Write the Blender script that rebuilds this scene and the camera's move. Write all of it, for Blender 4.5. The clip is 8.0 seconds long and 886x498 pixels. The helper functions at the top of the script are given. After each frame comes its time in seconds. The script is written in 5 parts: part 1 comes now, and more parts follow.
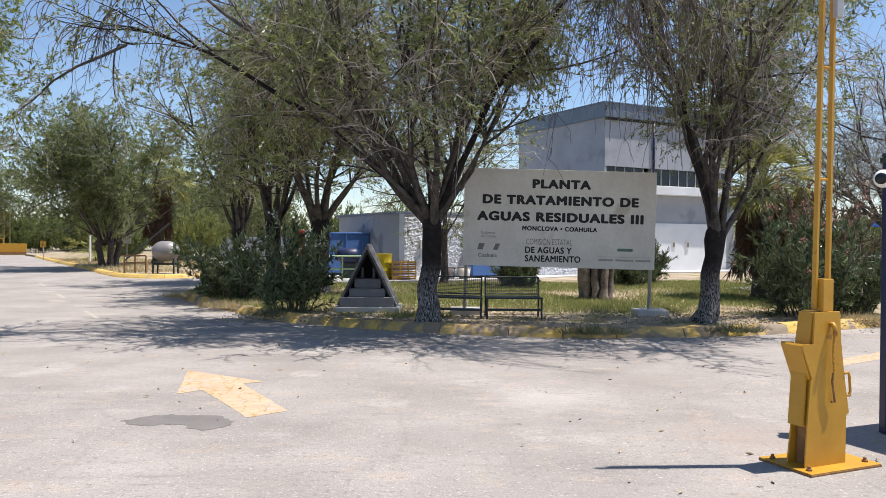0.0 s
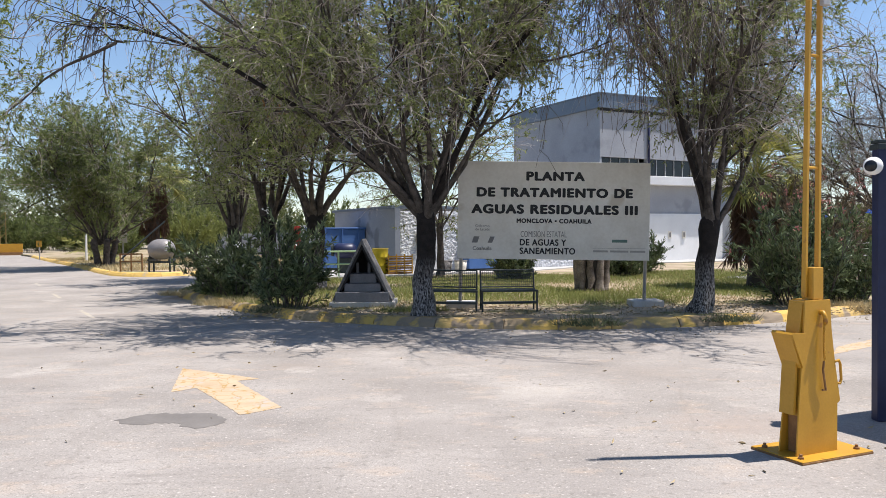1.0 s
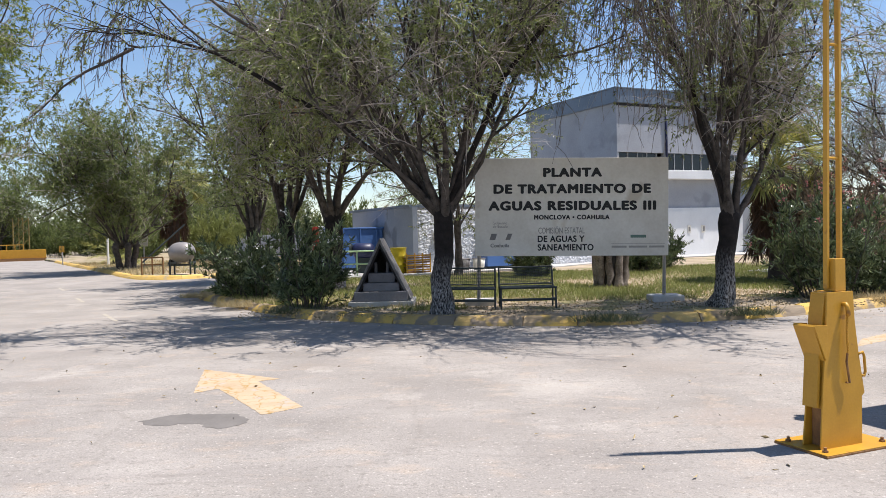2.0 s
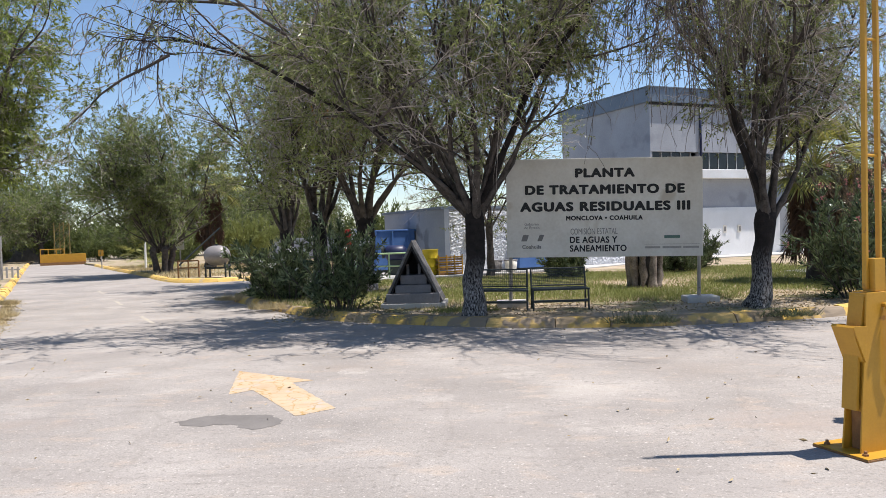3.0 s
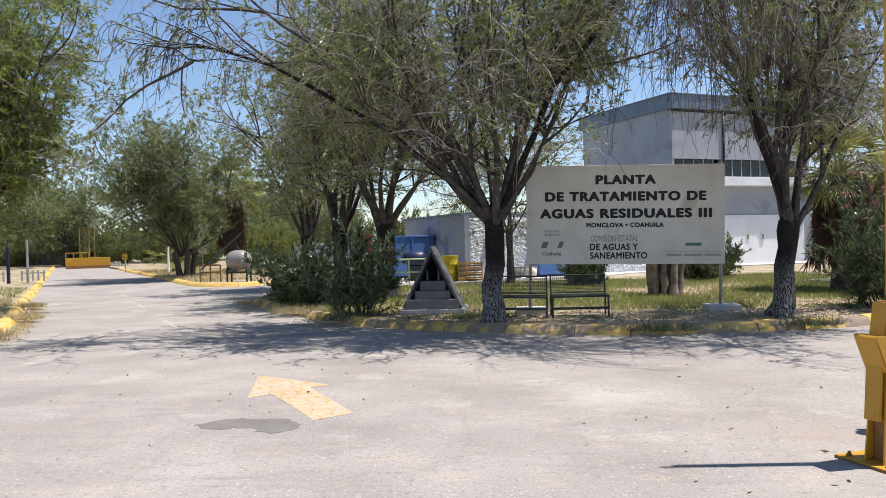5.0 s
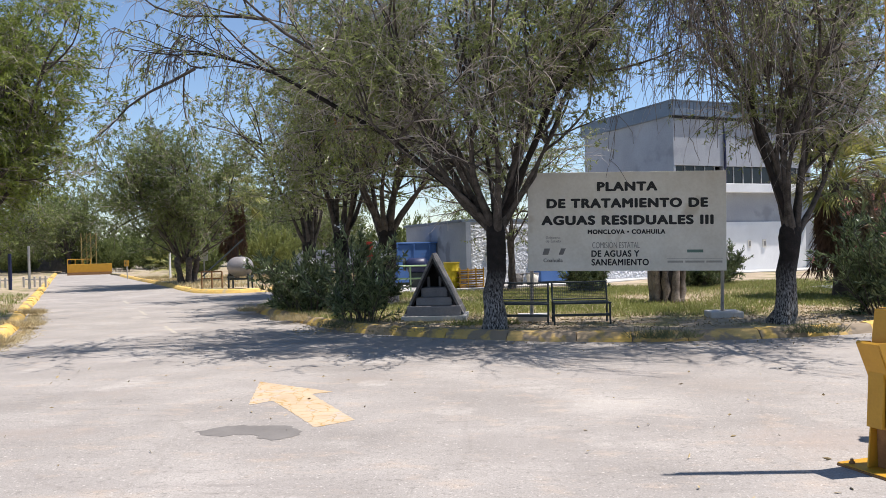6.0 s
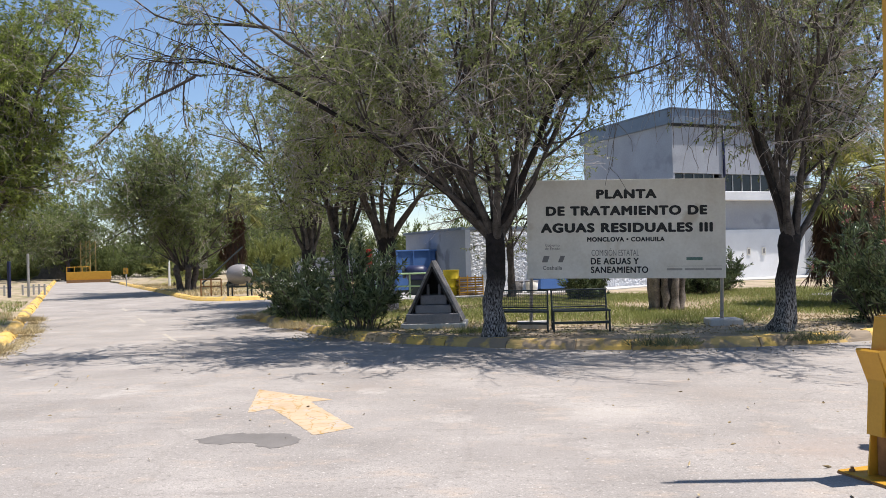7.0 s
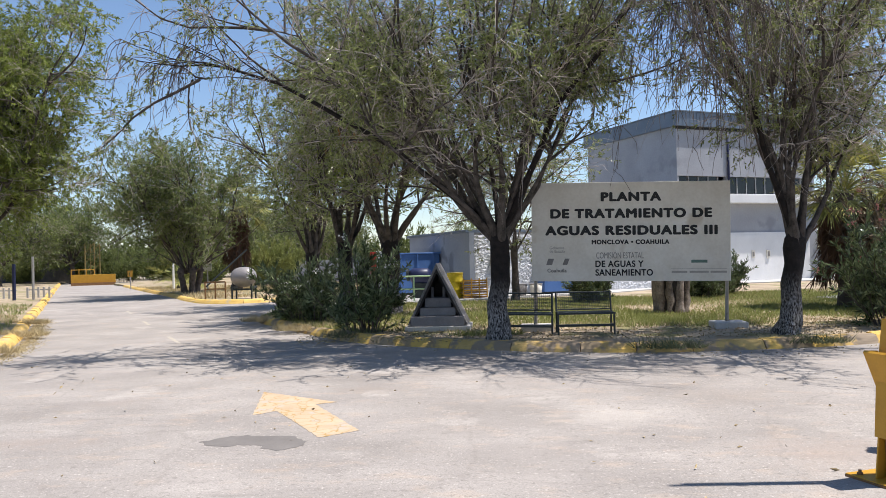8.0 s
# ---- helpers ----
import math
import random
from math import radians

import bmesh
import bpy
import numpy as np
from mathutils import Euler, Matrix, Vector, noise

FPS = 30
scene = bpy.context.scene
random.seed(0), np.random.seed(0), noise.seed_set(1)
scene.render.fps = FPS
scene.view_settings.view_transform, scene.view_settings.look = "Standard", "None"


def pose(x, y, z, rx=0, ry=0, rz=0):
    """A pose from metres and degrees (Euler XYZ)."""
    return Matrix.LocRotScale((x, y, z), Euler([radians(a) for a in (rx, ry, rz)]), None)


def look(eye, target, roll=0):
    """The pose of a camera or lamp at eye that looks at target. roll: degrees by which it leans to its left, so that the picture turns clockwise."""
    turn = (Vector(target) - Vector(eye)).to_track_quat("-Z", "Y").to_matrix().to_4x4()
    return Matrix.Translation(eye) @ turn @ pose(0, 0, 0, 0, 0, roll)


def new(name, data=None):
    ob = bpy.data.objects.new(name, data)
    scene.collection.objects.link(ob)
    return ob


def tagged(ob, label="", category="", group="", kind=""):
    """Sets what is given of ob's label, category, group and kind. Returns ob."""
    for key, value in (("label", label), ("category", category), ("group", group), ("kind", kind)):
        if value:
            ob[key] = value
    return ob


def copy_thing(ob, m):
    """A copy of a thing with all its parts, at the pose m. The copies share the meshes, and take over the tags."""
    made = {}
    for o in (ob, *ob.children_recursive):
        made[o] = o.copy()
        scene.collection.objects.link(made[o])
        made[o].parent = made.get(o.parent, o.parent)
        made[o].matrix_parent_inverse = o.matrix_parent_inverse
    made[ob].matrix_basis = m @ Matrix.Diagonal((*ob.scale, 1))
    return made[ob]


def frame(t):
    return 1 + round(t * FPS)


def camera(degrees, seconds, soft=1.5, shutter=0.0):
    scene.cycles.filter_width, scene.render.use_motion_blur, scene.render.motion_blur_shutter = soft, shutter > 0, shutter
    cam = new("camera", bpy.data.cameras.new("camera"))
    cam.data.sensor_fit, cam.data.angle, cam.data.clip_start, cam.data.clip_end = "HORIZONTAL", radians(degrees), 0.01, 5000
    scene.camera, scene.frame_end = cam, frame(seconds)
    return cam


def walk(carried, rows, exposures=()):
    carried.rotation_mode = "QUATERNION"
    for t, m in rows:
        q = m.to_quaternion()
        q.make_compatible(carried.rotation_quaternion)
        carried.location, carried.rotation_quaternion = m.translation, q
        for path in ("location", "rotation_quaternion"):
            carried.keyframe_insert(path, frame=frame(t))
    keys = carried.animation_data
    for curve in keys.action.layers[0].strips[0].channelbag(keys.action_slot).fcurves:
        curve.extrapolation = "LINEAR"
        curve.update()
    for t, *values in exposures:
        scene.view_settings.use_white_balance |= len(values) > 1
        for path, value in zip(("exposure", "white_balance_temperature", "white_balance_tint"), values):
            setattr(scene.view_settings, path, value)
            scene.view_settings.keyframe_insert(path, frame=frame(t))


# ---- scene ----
cam = camera(60.1, 8.0, soft=0.8)
PATH = [
    (0, (-0.003, 0.021, 1.599), (-0.002, 2.021, 1.575), 0.4),
    (0.5, (0.034, 0.027, 1.601), (0.042, 2.027, 1.568), -0.0),
    (1, (0.056, 0.029, 1.605), (0.063, 2.029, 1.564), -0.5),
    (1.5, (0.059, 0.026, 1.6), (0.05, 2.026, 1.555), -1.0),
    (3, (0.072, 0.016, 1.599), (-0.052, 2.011, 1.562), -1.9),
    (3.5, (0.078, 0.01, 1.6), (-0.074, 2.004, 1.569), -1.8),
    (4, (0.083, 0.008, 1.601), (-0.084, 2.001, 1.574), -1.7),
    (4.5, (0.088, 0.006, 1.598), (-0.085, 1.999, 1.574), -1.6),
    (6, (0.09, 0.008, 1.598), (-0.09, 2.0, 1.596), -1.5),
    (6.5, (0.091, 0.015, 1.593), (-0.088, 2.007, 1.603), -1.5),
    (7, (0.091, 0.008, 1.596), (-0.087, 2.0, 1.614), -1.5),
    (7.5, (0.087, 0.009, 1.6), (-0.093, 2.0, 1.623), -1.5),
    (8, (0.074, 0.011, 1.59), (-0.113, 2.002, 1.616), -1.5),
]
walk(cam, [(t, look(eye, target, roll)) for t, eye, target, roll in PATH], exposures=[(0, 0.59, 6450, 13.0), (8, 0.59, 6450, 13.0)])

# ---- sky and sun ----
SUN_EL, SUN_FROM = radians(69.5), Vector((0.995, 0.07, 0)).normalized()
world = bpy.data.worlds.new("sky")
world.use_nodes = True
scene.world = world
wn = world.node_tree
sky = wn.nodes.new("ShaderNodeTexSky")
sky.sky_type, sky.sun_disc = "NISHITA", False
sky.sun_elevation = SUN_EL
sky.sun_rotation = math.atan2(SUN_FROM.x, SUN_FROM.y)
sky.air_density, sky.dust_density, sky.ozone_density = 1.0, 0.1, 3.4
wn.links.new(sky.outputs[0], wn.nodes["Background"].inputs[0])
wn.nodes["Background"].inputs[1].default_value = 0.1
sun_data = bpy.data.lights.new("sun", "SUN")
sun_data.energy, sun_data.angle, sun_data.color = 5.0, radians(0.55), (1.0, 0.955, 0.895)
sun = new("sun", sun_data)
to_sun = SUN_FROM * math.cos(SUN_EL) + Vector((0, 0, math.sin(SUN_EL)))
sun.matrix_world = look(to_sun * 60, (0, 0, 0))

# ---- materials ----


def mat(name, dark, light, rough=0.8, scale=6.0, fine=60.0, bump=0.3, metal=0.0, spots=None, spot_scale=3.0, spot_at=0.62,
        island=0.0, per_object=0.0, translucent=0.0, depth=0.01):
    """A surface with two scales of variation between two colours, an optional layer of spots, and relief."""
    m = bpy.data.materials.new(name)
    m.use_nodes = True
    nt = m.node_tree
    n, k = nt.nodes, nt.links.new
    b = n["Principled BSDF"]
    b.inputs["Metallic"].default_value = metal
    b.inputs["Specular IOR Level"].default_value = 0.35
    co = n.new("ShaderNodeTexCoord")
    big, small = n.new("ShaderNodeTexNoise"), n.new("ShaderNodeTexNoise")
    for t, s, d in ((big, scale, 5), (small, fine, 4)):
        t.inputs["Scale"].default_value, t.inputs["Detail"].default_value = s, d
        k(co.outputs["Object"], t.inputs["Vector"])
    add = n.new("ShaderNodeMath")
    add.operation = "MULTIPLY_ADD"
    k(small.outputs["Fac"], add.inputs[0])
    add.inputs[1].default_value = 0.55
    k(big.outputs["Fac"], add.inputs[2])
    fac = n.new("ShaderNodeMapRange")
    fac.inputs["From Min"].default_value, fac.inputs["From Max"].default_value = 0.5, 1.05
    k(add.outputs[0], fac.inputs["Value"])
    value = fac.outputs[0]
    if island or per_object:
        src = n.new("ShaderNodeNewGeometry").outputs["Random Per Island"] if island else n.new("ShaderNodeObjectInfo").outputs["Random"]
        mixer = n.new("ShaderNodeMix")
        mixer.inputs["Factor"].default_value = island or per_object
        k(value, mixer.inputs[2])
        k(src, mixer.inputs[3])
        value = mixer.outputs[0]
    col = n.new("ShaderNodeMix")
    col.data_type = "RGBA"
    col.inputs[6].default_value, col.inputs[7].default_value = (*dark, 1), (*light, 1)
    k(value, col.inputs[0])
    colour = col.outputs[2]
    if spots:
        st = n.new("ShaderNodeTexNoise")
        st.inputs["Scale"].default_value, st.inputs["Detail"].default_value = spot_scale, 6
        k(co.outputs["Object"], st.inputs["Vector"])
        sr = n.new("ShaderNodeMapRange")
        sr.inputs["From Min"].default_value, sr.inputs["From Max"].default_value = spot_at, spot_at + 0.07
        k(st.outputs["Fac"], sr.inputs["Value"])
        sm = n.new("ShaderNodeMix")
        sm.data_type = "RGBA"
        sm.inputs[7].default_value = (*spots, 1)
        k(sr.outputs[0], sm.inputs[0])
        k(colour, sm.inputs[6])
        colour = sm.outputs[2]
    k(colour, b.inputs["Base Color"])
    rr = n.new("ShaderNodeMapRange")
    rr.inputs["To Min"].default_value, rr.inputs["To Max"].default_value = max(0.05, rough - 0.12), min(1, rough + 0.1)
    k(small.outputs["Fac"], rr.inputs["Value"])
    k(rr.outputs[0], b.inputs["Roughness"])
    if bump:
        bp = n.new("ShaderNodeBump")
        bp.inputs["Strength"].default_value, bp.inputs["Distance"].default_value = bump, depth
        k(add.outputs[0], bp.inputs["Height"])
        k(bp.outputs[0], b.inputs["Normal"])
    if translucent:
        tr = n.new("ShaderNodeBsdfTranslucent")
        k(colour, tr.inputs["Color"])
        ms = n.new("ShaderNodeMixShader")
        ms.inputs[0].default_value = translucent
        k(b.outputs[0], ms.inputs[1])
        k(tr.outputs[0], ms.inputs[2])
        k(ms.outputs[0], n["Material Output"].inputs["Surface"])
    return m


def asphalt_material():
    """Sun-bleached asphalt: open stone grain, dusty patches, tyre-polished and patched areas, hairline cracks."""
    m = mat("pale_asphalt", (0.205, 0.185, 0.165), (0.385, 0.352, 0.317), 0.92, 0.7, 55.0, 0.9, spots=(0.375, 0.342, 0.305), spot_scale=0.9, spot_at=0.6, depth=0.012)
    nt = m.node_tree
    n, k = nt.nodes, nt.links.new
    b = n["Principled BSDF"]
    colour = b.inputs["Base Color"].links[0].from_socket
    co = n.new("ShaderNodeTexCoord")
    for stretch, scale, low, high, tint, amount in (((1, 3.2, 1), 0.55, 0.49, 0.70, (0.255, 0.23, 0.208), 0.7), ((1, 1.6, 1), 1.9, 0.54, 0.70, (0.41, 0.325, 0.25), 0.55), ((1, 4.5, 1), 1.3, 0.58, 0.68, (0.215, 0.193, 0.172), 0.6), ((1, 1, 1), 17, 0.55, 0.66, (0.19, 0.172, 0.152), 0.75), ((1, 1, 1), 30, 0.58, 0.68, (0.55, 0.5, 0.45), 0.75), ((1, 1, 1), 75, 0.54, 0.62, (0.17, 0.155, 0.14), 0.7), ((1, 1, 1), 0.22, 0.52, 0.66, (0.29, 0.262, 0.235), 0.5)):
        mp = n.new("ShaderNodeMapping")
        mp.inputs["Scale"].default_value, mp.inputs["Location"].default_value = stretch, (scale * 3, scale, 0)
        k(co.outputs["Object"], mp.inputs["Vector"])
        t = n.new("ShaderNodeTexNoise")
        t.inputs["Scale"].default_value, t.inputs["Detail"].default_value, t.inputs["Roughness"].default_value = scale, 7, 0.62
        k(mp.outputs[0], t.inputs["Vector"])
        r = n.new("ShaderNodeMapRange")
        r.inputs["From Min"].default_value, r.inputs["From Max"].default_value, r.inputs["To Max"].default_value = low, high, amount
        k(t.outputs["Fac"], r.inputs["Value"])
        mx = n.new("ShaderNodeMix")
        mx.data_type = "RGBA"
        mx.inputs[7].default_value = (*tint, 1)
        k(r.outputs[0], mx.inputs[0])
        k(colour, mx.inputs[6])
        colour = mx.outputs[2]
    # single old patches: place, half lengths, tint, strength
    for px, py, hx, hy, tint, amount in ((1.0, 7.7, 0.75, 0.55, (0.46, 0.42, 0.37), 0.4), (-1.7, 9.4, 0.6, 0.35, (0.26, 0.222, 0.19), 0.55), (2.6, 6.3, 0.9, 0.7, (0.30, 0.245, 0.205), 0.5),
                                         (-4.4, 6.6, 0.8, 0.3, (0.27, 0.225, 0.19), 0.5), (-4.6, 8.6, 0.5, 0.3, (0.27, 0.232, 0.2), 0.5), (0.9, 9.6, 1.3, 0.4, (0.29, 0.26, 0.235), 0.4), (2.4, 8.8, 0.8, 0.6, (0.31, 0.265, 0.225), 0.4)):
        mp = n.new("ShaderNodeMapping")
        mp.vector_type = "TEXTURE"
        mp.inputs["Location"].default_value, mp.inputs["Scale"].default_value = (px, py, 0), (hx, hy, 1)
        k(co.outputs["Object"], mp.inputs["Vector"])
        away = n.new("ShaderNodeVectorMath")
        away.operation = "LENGTH"
        k(mp.outputs[0], away.inputs[0])
        rough_edge = n.new("ShaderNodeTexNoise")
        rough_edge.inputs["Scale"].default_value, rough_edge.inputs["Detail"].default_value, rough_edge.inputs["Roughness"].default_value = 3.0, 8, 0.7
        k(co.outputs["Object"], rough_edge.inputs["Vector"])
        total = n.new("ShaderNodeMath")
        total.operation = "MULTIPLY_ADD"
        k(rough_edge.outputs["Fac"], total.inputs[0])
        total.inputs[1].default_value = 3.0
        k(away.outputs["Value"], total.inputs[2])
        r = n.new("ShaderNodeMapRange")
        r.inputs["From Min"].default_value, r.inputs["From Max"].default_value = 1.7, 2.5
        r.inputs["To Min"].default_value, r.inputs["To Max"].default_value = amount, 0.0
        k(total.outputs[0], r.inputs["Value"])
        mx = n.new("ShaderNodeMix")
        mx.data_type = "RGBA"
        mx.inputs[7].default_value = (*tint, 1)
        k(r.outputs[0], mx.inputs[0])
        k(colour, mx.inputs[6])
        colour = mx.outputs[2]
    warp = n.new("ShaderNodeTexNoise")
    warp.inputs["Scale"].default_value, warp.inputs["Detail"].default_value = 0.9, 6
    k(co.outputs["Object"], warp.inputs["Vector"])
    mv = n.new("ShaderNodeMix")
    mv.data_type = "VECTOR"
    mv.inputs[0].default_value = 0.45
    k(co.outputs["Object"], mv.inputs[4])
    k(warp.outputs["Color"], mv.inputs[5])
    vor = n.new("ShaderNodeTexVoronoi")
    vor.feature = "DISTANCE_TO_EDGE"
    vor.inputs["Scale"].default_value = 0.55
    k(mv.outputs[1], vor.inputs["Vector"])
    edge = n.new("ShaderNodeMapRange")
    edge.inputs["From Min"].default_value, edge.inputs["From Max"].default_value = 0.002, 0.009
    edge.inputs["To Min"].default_value, edge.inputs["To Max"].default_value = 0.16, 0.0
    k(vor.outputs["Distance"], edge.inputs["Value"])
    mx = n.new("ShaderNodeMix")
    mx.data_type = "RGBA"
    mx.inputs[7].default_value = (0.16, 0.14, 0.12, 1)
    k(edge.outputs[0], mx.inputs[0])
    k(colour, mx.inputs[6])
    k(mx.outputs[2], b.inputs["Base Color"])
    return m


M = {
    "asphalt": asphalt_material(),
    "stain": mat("oil_stain", (0.125, 0.114, 0.104), (0.19, 0.174, 0.158), 0.85, 3, 40, 0.4),
    "road_paint": mat("worn_yellow_road_paint", (0.4, 0.297, 0.19), (0.5, 0.385, 0.26), 0.85, 3, 40, 0.3, spots=(0.4, 0.345, 0.28), spot_scale=4, spot_at=0.55),
    "road_faint": mat("faded_lane_paint", (0.38, 0.335, 0.26), (0.44, 0.39, 0.31), 0.9, 3, 40, 0.3, spots=(0.33, 0.30, 0.265), spot_scale=7, spot_at=0.47),
    "dirt": mat("dry_earth", (0.2, 0.155, 0.1), (0.46, 0.37, 0.26), 0.95, 0.9, 22, 0.8, spots=(0.2, 0.185, 0.08), spot_scale=0.8, spot_at=0.52, depth=0.03),
    "earth_far": mat("pale_earth", (0.3, 0.25, 0.18), (0.42, 0.36, 0.27), 0.95, 0.3, 8, 0.5),
    "concrete": mat("concrete", (0.38, 0.37, 0.35), (0.52, 0.5, 0.47), 0.88, 1.2, 30, 0.35),
    "kerb": mat("kerb_yellow_paint_on_concrete", (0.39, 0.25, 0.07), (0.58, 0.4, 0.15), 0.8, 4, 40, 0.5, spots=(0.25, 0.195, 0.135), spot_scale=3.2, spot_at=0.475, per_object=0.35),
    "kerb_fresh": mat("kerb_yellow_paint", (0.50, 0.32, 0.07), (0.70, 0.47, 0.15), 0.8, 4, 40, 0.5, spots=(0.42, 0.33, 0.2), spot_scale=2.2, spot_at=0.6, per_object=0.35),
    "kerb_bare": mat("kerb_bare_concrete", (0.2, 0.15, 0.09), (0.38, 0.29, 0.18), 0.9, 4, 40, 0.5, spots=(0.58, 0.38, 0.10), spot_scale=2.2, spot_at=0.47, per_object=0.35),
    "yellow": mat("yellow_enamel", (0.44, 0.225, 0.022), (0.55, 0.292, 0.032), 0.4, 5, 60, 0.06, spots=(0.3, 0.14, 0.03), spot_scale=9, spot_at=0.69),
    "rust_yellow": mat("weathered_yellow_steel", (0.2, 0.15, 0.06), (0.36, 0.26, 0.09), 0.8, 6, 40, 0.2),
    # real rust, and also the painted shade of the barrier's inner column
    "rust_shade": mat("rust_and_shade_brown", (0.16, 0.08, 0.035), (0.32, 0.17, 0.07), 0.8, 12, 80, 0.4),
    "navy": mat("navy_blue_paint", (0.012, 0.016, 0.05), (0.02, 0.027, 0.075), 0.45, 5, 50, 0.05),
    "white": mat("white_paint", (0.70, 0.70, 0.69), (0.82, 0.82, 0.81), 0.7, 1.2, 25, 0.15),
    "sign": mat("aged_white_sheet", (0.60, 0.56, 0.48), (0.74, 0.71, 0.64), 0.55, 1.6, 20, 0.05, spots=(0.55, 0.49, 0.40), spot_scale=1.3, spot_at=0.62),
    "black": mat("black_lettering", (0.012, 0.012, 0.012), (0.022, 0.022, 0.022), 0.6, 5, 40, 0),
    "grey_ink": mat("grey_lettering", (0.16, 0.15, 0.14), (0.22, 0.21, 0.2), 0.6, 5, 40, 0),
    "pale_ink": mat("faded_grey_print", (0.3, 0.28, 0.25), (0.38, 0.36, 0.32), 0.6, 5, 40, 0),
    "green_ink": mat("green_print", (0.09, 0.16, 0.13), (0.13, 0.21, 0.17), 0.6, 5, 40, 0),
    "post": mat("galvanised_post", (0.32, 0.31, 0.3), (0.46, 0.45, 0.43), 0.55, 4, 50, 0.1, metal=0.4, spots=(0.25, 0.16, 0.09), spot_scale=6, spot_at=0.66),
    "bench": mat("dark_green_steel", (0.02, 0.028, 0.03), (0.04, 0.05, 0.05), 0.5, 6, 60, 0.1),
    "shrine": mat("grey_stone_tiles", (0.16, 0.15, 0.155), (0.26, 0.25, 0.255), 0.7, 3, 40, 0.2),
    "shrine_edge": mat("weathered_stone", (0.05, 0.046, 0.045), (0.27, 0.255, 0.245), 0.85, 7, 40, 0.5, depth=0.02),
    # near-black colour that stands for shade in deep recesses
    "recess_shade": mat("shaded_recess", (0.016, 0.014, 0.014), (0.045, 0.04, 0.037), 0.9, 5, 40, 0.4),
    "wall_grey": mat("grey_render", (0.29, 0.30, 0.32), (0.39, 0.40, 0.43), 0.85, 0.7, 14, 0.2, spots=(0.27, 0.28, 0.30), spot_scale=0.6, spot_at=0.56),
    "wall_blue": mat("blue_grey_render", (0.22, 0.25, 0.30), (0.31, 0.34, 0.40), 0.85, 0.6, 14, 0.2, spots=(0.18, 0.2, 0.24), spot_scale=0.9, spot_at=0.57),
    "stucco": mat("rough_white_stucco", (0.48, 0.50, 0.53), (0.72, 0.73, 0.75), 0.9, 3.2, 12, 1.0, depth=0.12),
    "fascia": mat("slate_blue_sheet_metal", (0.12, 0.155, 0.2), (0.18, 0.22, 0.275), 0.5, 1, 20, 0.1, metal=0.2),
    "glass": mat("dark_window_glass", (0.01, 0.012, 0.016), (0.02, 0.024, 0.03), 0.12, 2, 10, 0.0),
    "blue_steel": mat("blue_painted_steel", (0.05, 0.12, 0.30), (0.08, 0.17, 0.40), 0.5, 2, 30, 0.1, spots=(0.2, 0.16, 0.12), spot_scale=4, spot_at=0.68),
    "blue_cloth": mat("blue_shade_cloth", (0.03, 0.12, 0.45), (0.05, 0.17, 0.55), 0.8, 2, 60, 0.1, translucent=0.3),
    "red": mat("red_paint", (0.42, 0.035, 0.025), (0.52, 0.06, 0.04), 0.5, 3, 30, 0.1),
    "steel": mat("dull_silver_steel", (0.2, 0.185, 0.178), (0.31, 0.29, 0.28), 0.5, 2, 30, 0.1, metal=0.25, spots=(0.3, 0.24, 0.18), spot_scale=2.5, spot_at=0.66),
    "plastic_green": mat("pale_green_plastic", (0.3, 0.45, 0.25), (0.4, 0.55, 0.32), 0.5, 3, 30, 0.05),
    "dark_stone": mat("dark_rubble_wall", (0.05, 0.052, 0.06), (0.13, 0.13, 0.14), 0.9, 3, 12, 0.8, depth=0.05),
    "bark": None,
    "bark_far": mat("brown_bark", (0.04, 0.032, 0.027), (0.13, 0.11, 0.095), 0.95, 8, 50, 0.8, depth=0.02),
    "bark_pale": mat("grey_weathered_bark", (0.05, 0.04, 0.034), (0.34, 0.29, 0.245), 0.95, 5, 40, 1.0, depth=0.04),
    "limb": mat("grey_brown_limb_bark", (0.016, 0.013, 0.011), (0.13, 0.11, 0.094), 0.95, 7, 45, 0.9, depth=0.02),
    "shoot": mat("dark_bare_shoots", (0.07, 0.055, 0.045), (0.16, 0.13, 0.105), 0.9, 8, 40, 0.2, island=0.75),
    "twig": mat("grey_brown_twigs", (0.12, 0.098, 0.082), (0.56, 0.495, 0.435), 0.9, 8, 40, 0.2, island=0.75),
    "leaf": mat("willow_leaves", (0.038, 0.05, 0.017), (0.39, 0.435, 0.155), 0.33, 2, 30, 0, island=0.7, translucent=0.43),
    "leaf_bright": mat("fresh_green_leaves", (0.035, 0.052, 0.014), (0.37, 0.44, 0.09), 0.35, 2, 30, 0, island=0.7, translucent=0.4),
    "leaf_far": mat("feathery_foliage", (0.035, 0.052, 0.018), (0.29, 0.34, 0.11), 0.45, 0.6, 10, 0, island=0.6, translucent=0.42),
    "leaf_dry": mat("dry_rusty_leaves", (0.24, 0.11, 0.04), (0.42, 0.2, 0.07), 0.8, 2, 30, 0, island=0.7, translucent=0.3),
    "oleander": mat("oleander_leaves", (0.012, 0.022, 0.009), (0.23, 0.285, 0.14), 0.2, 2, 30, 0, island=0.75, translucent=0.15),
    "oleander_dusty": mat("dusty_reddish_oleander_leaves", (0.03, 0.028, 0.016), (0.25, 0.19, 0.12), 0.35, 2, 30, 0, island=0.75, translucent=0.2),
    "drum_yellow": mat("lemon_yellow_paint", (0.5, 0.36, 0.012), (0.66, 0.5, 0.03), 0.4, 4, 40, 0.08, spots=(0.3, 0.2, 0.04), spot_scale=8, spot_at=0.68),
